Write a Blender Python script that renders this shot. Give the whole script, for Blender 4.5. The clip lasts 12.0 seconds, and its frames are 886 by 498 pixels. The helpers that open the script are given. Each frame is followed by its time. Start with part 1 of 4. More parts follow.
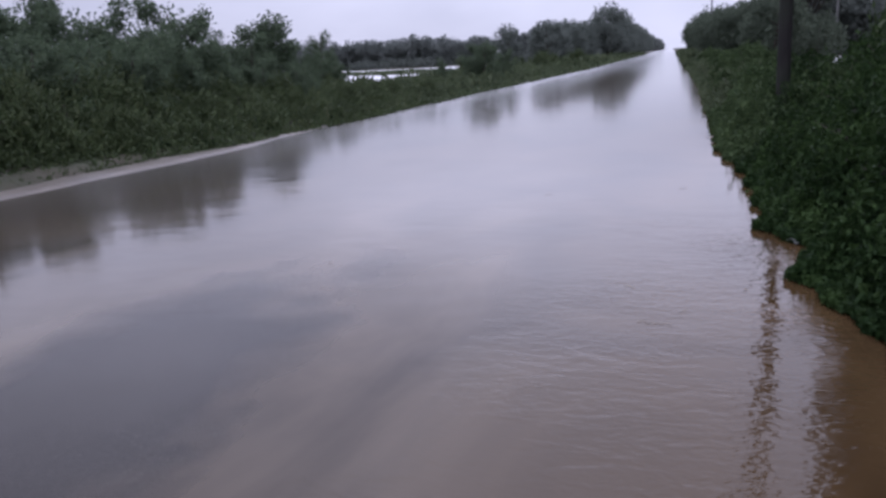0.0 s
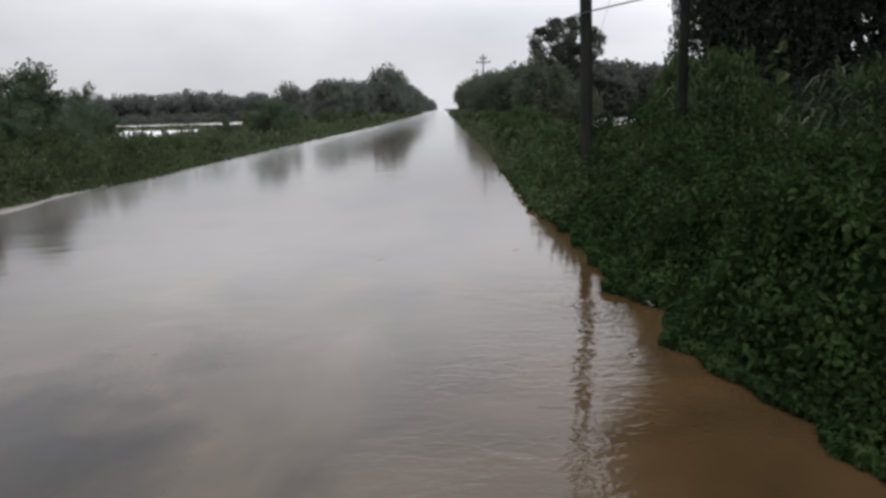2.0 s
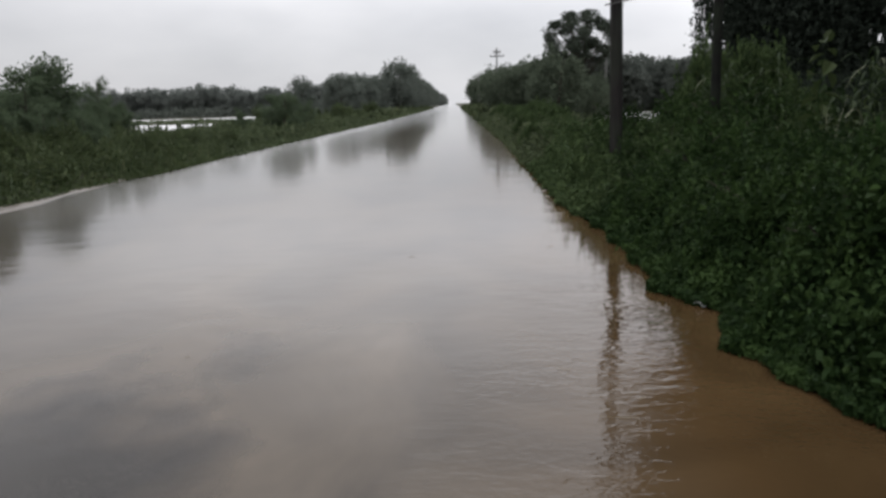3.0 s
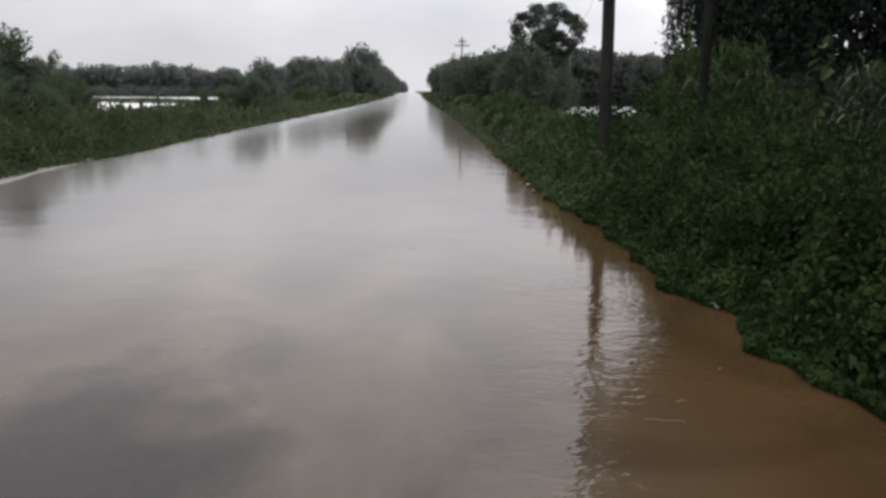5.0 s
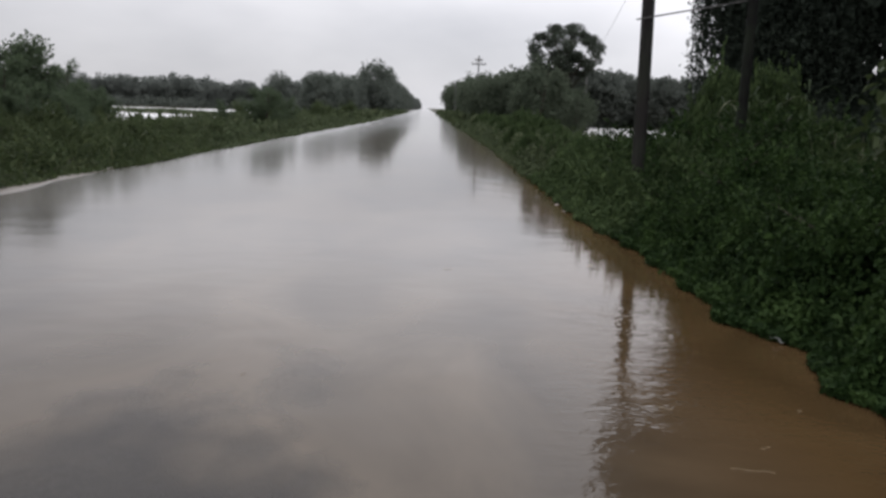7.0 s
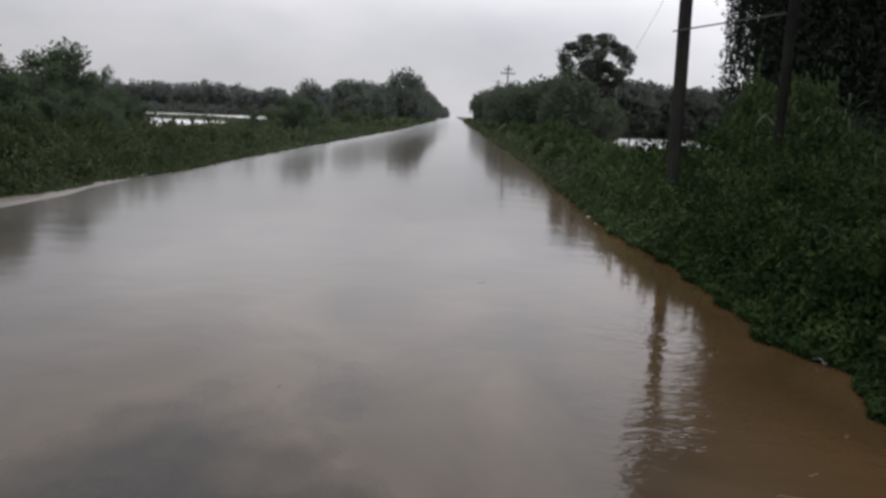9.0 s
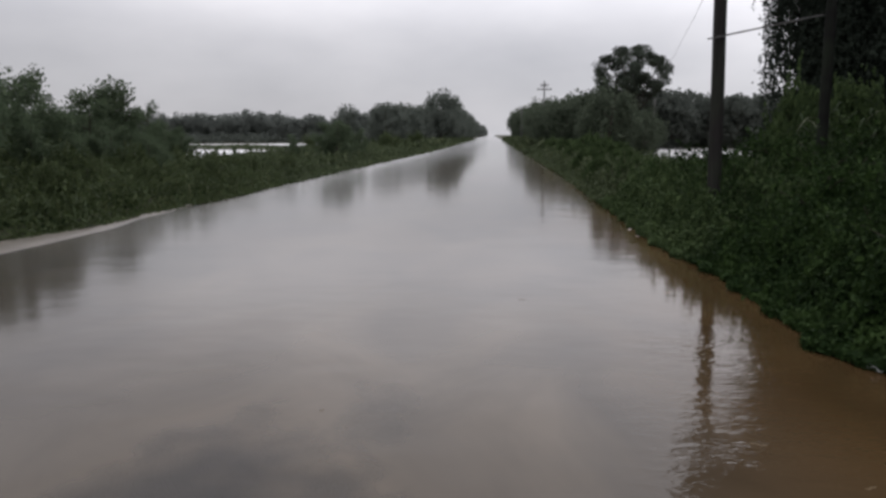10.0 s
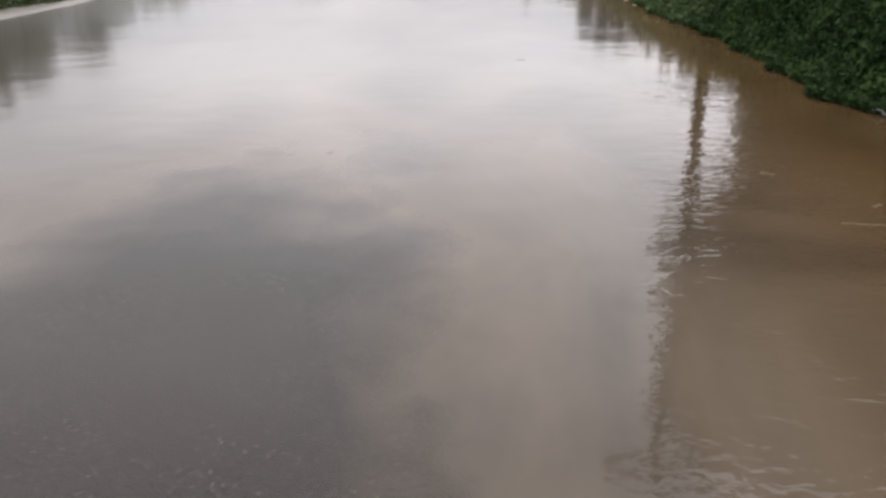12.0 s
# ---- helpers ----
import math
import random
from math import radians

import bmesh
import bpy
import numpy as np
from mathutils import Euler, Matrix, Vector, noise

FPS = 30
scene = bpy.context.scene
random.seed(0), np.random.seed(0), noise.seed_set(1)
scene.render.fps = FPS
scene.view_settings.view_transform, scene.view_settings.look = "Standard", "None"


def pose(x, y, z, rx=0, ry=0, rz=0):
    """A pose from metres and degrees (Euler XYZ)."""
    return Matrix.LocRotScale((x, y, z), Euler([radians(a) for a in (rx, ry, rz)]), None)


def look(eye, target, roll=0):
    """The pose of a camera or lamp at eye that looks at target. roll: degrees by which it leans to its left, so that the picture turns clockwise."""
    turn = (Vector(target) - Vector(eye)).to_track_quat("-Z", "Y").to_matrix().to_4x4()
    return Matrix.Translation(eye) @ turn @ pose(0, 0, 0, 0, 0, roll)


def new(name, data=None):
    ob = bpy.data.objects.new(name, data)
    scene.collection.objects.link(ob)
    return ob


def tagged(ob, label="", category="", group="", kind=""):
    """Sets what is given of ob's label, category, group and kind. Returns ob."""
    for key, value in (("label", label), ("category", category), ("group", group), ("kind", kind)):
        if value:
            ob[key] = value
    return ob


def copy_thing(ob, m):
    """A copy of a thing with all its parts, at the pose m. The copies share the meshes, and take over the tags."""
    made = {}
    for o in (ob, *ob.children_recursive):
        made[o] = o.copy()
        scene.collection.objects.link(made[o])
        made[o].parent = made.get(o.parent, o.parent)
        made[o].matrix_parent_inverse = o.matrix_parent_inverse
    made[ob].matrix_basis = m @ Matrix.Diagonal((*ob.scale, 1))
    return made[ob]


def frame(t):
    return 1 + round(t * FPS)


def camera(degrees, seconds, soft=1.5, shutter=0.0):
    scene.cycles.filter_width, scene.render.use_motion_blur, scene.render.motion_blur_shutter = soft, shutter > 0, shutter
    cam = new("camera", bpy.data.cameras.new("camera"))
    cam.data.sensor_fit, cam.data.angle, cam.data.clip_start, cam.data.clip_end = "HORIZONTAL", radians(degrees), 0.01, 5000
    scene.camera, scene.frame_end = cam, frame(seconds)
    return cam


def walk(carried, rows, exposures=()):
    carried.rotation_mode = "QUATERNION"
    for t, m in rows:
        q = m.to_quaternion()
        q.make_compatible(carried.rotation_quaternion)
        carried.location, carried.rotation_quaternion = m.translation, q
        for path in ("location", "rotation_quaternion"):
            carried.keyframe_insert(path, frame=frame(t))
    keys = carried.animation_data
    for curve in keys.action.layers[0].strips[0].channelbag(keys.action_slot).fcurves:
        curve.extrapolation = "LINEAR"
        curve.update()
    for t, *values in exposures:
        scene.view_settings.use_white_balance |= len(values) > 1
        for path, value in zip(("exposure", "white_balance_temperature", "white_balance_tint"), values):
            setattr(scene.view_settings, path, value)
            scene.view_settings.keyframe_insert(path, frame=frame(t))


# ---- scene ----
cam = camera(58.0, 12.0, soft=3.0)
PATH = [
    (0, (0.35, 1.489, 1.583), (-0.192, 3.358, 1.12), -2.7),
    (0.5, (0.23, 1.707, 1.614), (-0.193, 3.6, 1.129), -2.1),
    (1, (0.096, 1.889, 1.589), (-0.123, 3.827, 1.15), -1.2),
    (1.5, (-0.143, 1.971, 1.61), (-0.184, 3.934, 1.229), -1.1),
    (2, (-0.285, 2.048, 1.602), (-0.294, 4.017, 1.256), -1.5),
    (2.5, (-0.368, 2.242, 1.586), (-0.409, 4.212, 1.242), -1.7),
    (4.5, (-0.979, 2.383, 1.591), (-0.947, 4.335, 1.154), 0.5),
    (5, (-0.989, 2.41, 1.619), (-0.914, 4.371, 1.231), 0.6),
    (5.5, (-0.992, 2.664, 1.609), (-0.915, 4.635, 1.274), 0.6),
    (6, (-1.027, 2.713, 1.6), (-0.955, 4.684, 1.271), 1.0),
    (6.5, (-1.16, 2.761, 1.594), (-1.091, 4.732, 1.257), 1.4),
    (7, (-1.262, 2.751, 1.587), (-1.21, 4.721, 1.241), 2.0),
    (9, (-1.338, 2.794, 1.616), (-1.352, 4.766, 1.288), 2.5),
    (9.5, (-1.355, 2.78, 1.628), (-1.414, 4.757, 1.332), 1.1),
    (10, (-1.3, 2.808, 1.616), (-1.422, 4.784, 1.333), -0.1),
    (10.5, (-1.17, 2.933, 1.551), (-1.292, 4.903, 1.225), 0.1),
    (11, (-1.138, 3.012, 1.358), (-1.216, 4.957, 0.901), 0.3),
    (11.5, (-1.233, 2.92, 1.275), (-1.306, 4.812, 0.631), 0.0),
    (12, (-1.47, 2.77, 1.276), (-1.539, 4.615, 0.509), -0.4),
]
LIGHT = [(0.0, 0.45, 5550, 27), (0.5, 0.67, 5800, 21), (1.0, 0.80, 6050, 16), (1.5, 0.48, 6250, 12), (2.0, 0.37, 6350, 12), (2.5, 0.30, 6400, 11), (4.5, 0.72, 6450, 13),
         (5.0, 0.42, 6450, 13), (5.5, 0.31, 6450, 13), (6.5, 0.34, 6400, 13), (9.0, 0.14, 6400, 13), (10.0, 0.04, 6400, 14), (10.5, -0.05, 6400, 14), (11.0, 0.30, 6450, 14), (11.5, 0.77, 6500, 14), (12.0, 0.96, 6500, 14)]
walk(cam, [(t, look(eye, target, roll)) for t, eye, target, roll in PATH], LIGHT)

# ---- world, sun, exposure ----
world = bpy.data.worlds.new("overcast")
scene.world = world
world.use_nodes = True
wt = world.node_tree
wt.nodes.clear()


def wnode(kind, **sets):
    n = wt.nodes.new(kind)
    for k, v in sets.items():
        n.inputs[k].default_value = v
    return n


w_out = wt.nodes.new("ShaderNodeOutputWorld")
w_bg = wnode("ShaderNodeBackground", Strength=1.0)
w_sky = wt.nodes.new("ShaderNodeTexSky")
w_sky.sky_type, w_sky.sun_disc = "NISHITA", False
w_sky.sun_elevation, w_sky.sun_rotation = radians(52), radians(200)
w_dim = wt.nodes.new("ShaderNodeVectorMath")
w_dim.operation = "SCALE"
w_dim.inputs["Scale"].default_value = 0.08
w_co = wt.nodes.new("ShaderNodeTexCoord")
w_map = wt.nodes.new("ShaderNodeMapping")
w_map.inputs["Scale"].default_value = (1.3, 1.3, 3.2)
w_cloud = wnode("ShaderNodeTexNoise", Scale=1.6, Detail=6.0, Roughness=0.5)
w_ramp = wt.nodes.new("ShaderNodeValToRGB")
w_ramp.color_ramp.elements[0].position, w_ramp.color_ramp.elements[0].color = 0.32, (0.54, 0.545, 0.565, 1)
w_ramp.color_ramp.elements[1].position, w_ramp.color_ramp.elements[1].color = 0.68, (0.80, 0.795, 0.805, 1)
w_sep = wt.nodes.new("ShaderNodeSeparateXYZ")
w_rise = wt.nodes.new("ShaderNodeFloatCurve")
w_curve = w_rise.mapping.curves[0]
w_curve.points[0].location, w_curve.points[1].location = (0.0, 0.39), (1.0, 0.62)
for px, py in ((0.10, 0.41), (0.19, 0.61), (0.3, 0.61), (0.5, 0.60)):
    w_curve.points.new(px, py)
w_rise.mapping.update()
w_gain = wt.nodes.new("ShaderNodeMath")
w_gain.operation = "MULTIPLY"
w_gain.inputs[1].default_value = 2.5
wt.links.new(w_rise.outputs["Value"], w_gain.inputs[0])
w_lift = wt.nodes.new("ShaderNodeVectorMath")
w_lift.operation = "SCALE"
wt.links.new(w_co.outputs["Generated"], w_sep.inputs[0])
wt.links.new(w_sep.outputs["Z"], w_rise.inputs["Value"])
# sky brightened towards +X and dimmed towards -X by a plain gradient
w_side = wt.nodes.new("ShaderNodeMath")
w_side.operation = "MULTIPLY_ADD"
w_side.inputs[1].default_value, w_side.inputs[2].default_value = 0.42, 0.97
w_both = wt.nodes.new("ShaderNodeMath")
w_both.operation = "MULTIPLY"
wt.links.new(w_sep.outputs["X"], w_side.inputs[0])
wt.links.new(w_side.outputs[0], w_both.inputs[0])
wt.links.new(w_gain.outputs[0], w_both.inputs[1])
wt.links.new(w_both.outputs[0], w_lift.inputs["Scale"])
wt.links.new(w_ramp.outputs["Color"], w_lift.inputs[0])
w_mix = wt.nodes.new("ShaderNodeMix")
w_mix.data_type = "RGBA"
w_mix.inputs["Factor"].default_value = 0.93
wt.links.new(w_sky.outputs["Color"], w_dim.inputs[0])
wt.links.new(w_co.outputs["Generated"], w_map.inputs["Vector"])
wt.links.new(w_map.outputs["Vector"], w_cloud.inputs["Vector"])
wt.links.new(w_cloud.outputs["Fac"], w_ramp.inputs["Fac"])
wt.links.new(w_dim.outputs["Vector"], w_mix.inputs["A"])
wt.links.new(w_lift.outputs["Vector"], w_mix.inputs["B"])
wt.links.new(w_mix.outputs["Result"], w_bg.inputs["Color"])
wt.links.new(w_bg.outputs["Background"], w_out.inputs["Surface"])

sun = new("sun", bpy.data.lights.new("sun", "SUN"))
sun.data.energy, sun.data.angle, sun.data.color = 0.5, radians(40), (1.0, 0.97, 0.92)
sun.matrix_world = look((0, 0, 30), (0 + 6, 14, 0))

# ---- materials ----


class Mat:
    """A node material with short ways to add and join nodes."""

    def __init__(self, name):
        self.m = bpy.data.materials.new(name)
        self.m.use_nodes = True
        self.t = self.m.node_tree
        self.t.nodes.clear()
        self.out = self.t.nodes.new("ShaderNodeOutputMaterial")

    def add(self, kind, op=None, **sets):
        n = self.t.nodes.new("ShaderNode" + kind)
        if op:
            n.operation = op
        for k, v in sets.items():
            s = n.inputs[int(k[1:])] if k[0] == "i" and k[1:].isdigit() else n.inputs[k.replace("_", " ")]
            if isinstance(v, bpy.types.NodeSocket):
                self.t.links.new(v, s)
            else:
                s.default_value = v
        return n

    def ramp(self, fac, *stops):
        n = self.t.nodes.new("ShaderNodeValToRGB")
        while len(n.color_ramp.elements) < len(stops):
            n.color_ramp.elements.new(0.5)
        for e, (p, c) in zip(n.color_ramp.elements, stops):
            e.position, e.color = p, ((c, c, c, 1) if isinstance(c, (int, float)) else (*c, 1))
        self.t.links.new(fac, n.inputs["Fac"])
        return n.outputs["Color"]

    def mix(self, fac, a, b):
        n = self.t.nodes.new("ShaderNodeMix")
        n.data_type = "RGBA"
        for key, v in (("Factor", fac), ("A", a), ("B", b)):
            s = n.inputs[key]
            for cand in n.inputs:
                if cand.name == key and cand.type == ("VALUE" if key == "Factor" else "RGBA"):
                    s = cand
            if isinstance(v, bpy.types.NodeSocket):
                self.t.links.new(v, s)
            else:
                s.default_value = v if key == "Factor" else (*v, 1)
        return [o for o in n.outputs if o.type == "RGBA"][0]

    def math(self, op, a, b=0.0, clamp=False):
        n = self.add("Math", op, i0=a, i1=b)
        n.use_clamp = clamp
        return n.outputs[0]

    def noise(self, co, scale, detail=3.0, rough=0.55, dist=0.0):
        return self.add("TexNoise", Vector=co, Scale=scale, Detail=detail, Roughness=rough, Distortion=dist).outputs["Fac"]

    def place(self, scale=(1, 1, 1)):
        co = self.add("NewGeometry").outputs["Position"]
        return self.add("Mapping", Vector=co, Scale=scale).outputs["Vector"]

    def close(self, shader):
        self.t.links.new(shader, self.out.inputs["Surface"])
        return self.m


def leaf_material(name, dark, light, dry=None, rough=0.42, spec=0.35, thin=0.2, patchy=0.55, lit_tops=0.0):
    m = Mat(name)
    isl = m.add("NewGeometry").outputs["Random Per Island"]
    col = m.ramp(isl, (0.0, dark), (0.75, light), (1.0, dry or light))
    # random tone patches; on the creepers they imitate dark pits and lit tops
    patch = m.noise(m.place(), 0.9, 3.0)
    col = m.mix(m.ramp(patch, (0.35, 0.0), (0.7, patchy)), col, tuple(c * 0.55 for c in dark))
    if lit_tops:
        lit_mask = m.ramp(m.noise(m.place(), 2.6, 2.0), (0.5, 0.0), (0.68, lit_tops))
        col = m.mix(lit_mask, col, tuple(c * 1.5 for c in (dry or light)))
    p = m.add("BsdfPrincipled", Base_Color=col, Roughness=rough)
    p.inputs["Specular IOR Level"].default_value = spec
    tr = m.add("BsdfTranslucent", Color=col)
    mixs = m.add("MixShader", Fac=thin)
    m.t.links.new(p.outputs[0], mixs.inputs[1])
    m.t.links.new(tr.outputs[0], mixs.inputs[2])
    return m.close(mixs.outputs[0])


def bark_material(name, dark, light, scale=(9, 9, 1.2)):
    m = Mat(name)
    n1 = m.noise(m.place(scale), 3.0, 6.0, 0.65)
    n2 = m.noise(m.place(), 1.3, 3.0)
    col = m.ramp(n1, (0.3, dark), (0.7, light))
    col = m.mix(m.ramp(n2, (0.45, 0.0), (0.75, 0.5)), col, (0.03, 0.045, 0.025))
    bump = m.add("Bump", Strength=0.6, Distance=0.02, Height=n1)
    p = m.add("BsdfPrincipled", Base_Color=col, Roughness=0.9, Normal=bump.outputs[0])
    p.inputs["Specular IOR Level"].default_value = 0.15
    return m.close(p.outputs[0])


def plain_material(name, dark, light, scale=6.0, rough=0.7, bump=0.3, metal=0.0, spec=0.5):
    m = Mat(name)
    n1 = m.noise(m.place(), scale, 5.0, 0.6)
    n2 = m.noise(m.place(), scale * 7, 3.0, 0.6)
    col = m.ramp(m.math("ADD", m.math("MULTIPLY", n1, 0.7), m.math("MULTIPLY", n2, 0.3)), (0.35, dark), (0.65, light))
    b = m.add("Bump", Strength=bump, Distance=0.01, Height=n2)
    p = m.add("BsdfPrincipled", Base_Color=col, Roughness=rough, Metallic=metal, Normal=b.outputs[0])
    p.inputs["Specular IOR Level"].default_value = spec
    return m.close(p.outputs[0])


# one creeper leaf in two tones: near shade and distance haze are painted in
LEAF_VINE = leaf_material("vine_leaf", (0.015, 0.031, 0.01), (0.029, 0.056, 0.017), (0.042, 0.072, 0.022), 0.6, 0.09, 0.25, 0.65, 0.7)
LEAF_BANK_HAZED = leaf_material("hazed_bank_leaf", (0.042, 0.068, 0.028), (0.064, 0.098, 0.038), (0.078, 0.112, 0.045), 0.65, 0.12, 0.3, 0.4, 0.5)
LEAF_WEED = leaf_material("weed_leaf", (0.05, 0.072, 0.03), (0.078, 0.106, 0.042), (0.096, 0.116, 0.05), 0.6, 0.25, 0.3, 0.4)
# verge and bank green with distance haze lightened into its colour
LEAF_HAZED_GREEN = leaf_material("hazed_green_leaf", (0.068, 0.09, 0.047), (0.094, 0.122, 0.06), (0.112, 0.132, 0.067), 0.65, 0.2, 0.35, 0.25)
# leaf colour lifted to take in some haze
LEAF_TREE = leaf_material("tree_leaf", (0.072, 0.1, 0.06), (0.104, 0.142, 0.08), (0.116, 0.15, 0.086), 0.65, 0.25, 0.5, 0.25)
LEAF_LONE = leaf_material("lone_tree_leaf", (0.04, 0.052, 0.038), (0.056, 0.072, 0.05), (0.062, 0.08, 0.054), 0.6, 0.25, 0.3, 0.2)
# distant foliage: haze is put into these paler, greyer leaf colours
LEAF_FAR_HAZED = leaf_material("hazed_far_leaf", (0.165, 0.182, 0.168), (0.182, 0.2, 0.182), (0.19, 0.208, 0.186), 0.85, 0.1, 0.6, 0.05)
LEAF_ROAD_HAZED = leaf_material("hazed_roadside_leaf", (0.13, 0.148, 0.13), (0.146, 0.166, 0.142), (0.152, 0.172, 0.145), 0.8, 0.12, 0.55, 0.08)
LEAF_COPSE_HAZED = leaf_material("hazed_copse_leaf", (0.084, 0.104, 0.074), (0.1, 0.124, 0.086), (0.108, 0.132, 0.09), 0.8, 0.1, 0.45, 0.2)
CANE = leaf_material("cane_blade", (0.022, 0.038, 0.015), (0.037, 0.058, 0.023), (0.05, 0.074, 0.03), 0.6, 0.2)
# also greyed and lightened in place of haze
LEAF_WOOD_HAZED = leaf_material("hazed_wood_leaf", (0.094, 0.106, 0.094), (0.106, 0.12, 0.104), (0.11, 0.125, 0.108), 0.85, 0.1, 0.5, 0.05)
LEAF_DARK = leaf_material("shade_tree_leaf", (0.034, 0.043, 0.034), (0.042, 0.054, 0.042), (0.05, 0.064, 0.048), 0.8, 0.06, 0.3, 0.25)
# hull colour, darker than the outer leaves: crown shade put into it
HULL_SHADE = leaf_material("inner_shade_hull", (0.026, 0.034, 0.026), (0.034, 0.044, 0.034), (0.04, 0.05, 0.038), 0.9, 0.03, 0.1, 0.3)
BLADE = leaf_material("grass_blade", (0.045, 0.075, 0.026), (0.08, 0.12, 0.045), (0.15, 0.15, 0.075), 0.5)
REED = leaf_material("dry_reed_blade", (0.10, 0.12, 0.06), (0.19, 0.2, 0.13), (0.26, 0.26, 0.19), 0.55)
# near-black sheet colour: the shade between leaves is put into it
UNDER_SHADE = plain_material("undergrowth_shade", (0.006, 0.013, 0.005), (0.012, 0.024, 0.008), 14.0, 0.95, 0.3, 0.0, 0.03)
BARK = bark_material("tree_bark", (0.03, 0.026, 0.022), (0.085, 0.075, 0.062))
POLE_WOOD = bark_material("pole_wood", (0.014, 0.013, 0.013), (0.034, 0.031, 0.03), (14, 14, 0.6))
POLE_DARK = bark_material("dark_pole_wood", (0.006, 0.006, 0.006), (0.014, 0.013, 0.013), (14, 14, 0.6))
# pole wood lightened in its colour to stand for distance haze
POLE_HAZED = bark_material("hazed_pole_wood", (0.10, 0.10, 0.10), (0.17, 0.17, 0.165), (14, 14, 0.6))
STEEL = plain_material("galvanised_steel", (0.08, 0.08, 0.08), (0.16, 0.15, 0.15), 20, 0.6, 0.1, 0.6)
CERAMIC = plain_material("brown_ceramic", (0.05, 0.03, 0.02), (0.08, 0.045, 0.03), 20, 0.25, 0.05)
CABLE = plain_material("cable_rubber", (0.02, 0.02, 0.02), (0.04, 0.04, 0.04), 30, 0.6, 0.1)
STRAW = plain_material("wet_straw", (0.22, 0.17, 0.10), (0.40, 0.33, 0.22), 30, 0.5, 0.2)
PLASTIC = plain_material("white_plastic_film", (0.3, 0.31, 0.31), (0.42, 0.43, 0.43), 25, 0.35, 0.2)
FOAM = plain_material("water_foam", (0.26, 0.23, 0.2), (0.4, 0.36, 0.32), 60, 0.6, 0.4)


def ground_material():
    m = Mat("silty_soil")
    n1 = m.noise(m.place(), 0.8, 5.0)
    n2 = m.noise(m.place(), 18.0, 4.0)
    col = m.ramp(n1, (0.35, (0.07, 0.055, 0.035)), (0.6, (0.05, 0.06, 0.028)), (0.75, (0.04, 0.06, 0.022)))
    col = m.mix(m.math("MULTIPLY", n2, 0.6), col, (0.03, 0.028, 0.018))
    b = m.add("Bump", Strength=0.6, Distance=0.05, Height=n2)
    return m.close(m.add("BsdfPrincipled", Base_Color=col, Roughness=0.85, Normal=b.outputs[0]).outputs[0])


def asphalt_material():
    m = Mat("worn_asphalt")
    v = m.add("TexVoronoi", Vector=m.place(), Scale=105.0)
    n1 = m.noise(m.place(), 2.2, 5.0)
    grain = m.noise(m.place(), 160.0, 2.0)
    stone = m.ramp(v.outputs["Color"], (0.2, (0.018, 0.016, 0.016)), (0.8, (0.04, 0.036, 0.036)), (0.97, (0.13, 0.125, 0.12)))
    col = m.mix(m.ramp(n1, (0.35, 0.0), (0.7, 0.55)), stone, (0.034, 0.031, 0.028))
    h = m.math("ADD", v.outputs["Distance"], m.math("MULTIPLY", grain, 0.4))
    b = m.add("Bump", Strength=0.8, Distance=0.012, Height=h)
    return m.close(m.add("BsdfPrincipled", Base_Color=col, Roughness=0.7, Normal=b.outputs[0]).outputs[0])


def silt_material():
    m = Mat("wet_silt")
    n1 = m.noise(m.place((1, 0.35, 1)), 4.0, 5.0)
    n2 = m.noise(m.place(), 45.0, 3.0)
    col = m.ramp(n1, (0.3, (0.12, 0.105, 0.088)), (0.7, (0.21, 0.185, 0.157)))
    b = m.add("Bump", Strength=0.4, Distance=0.01, Height=n2)
    return m.close(m.add("BsdfPrincipled", Base_Color=col, Roughness=0.3, Normal=b.outputs[0]).outputs[0])


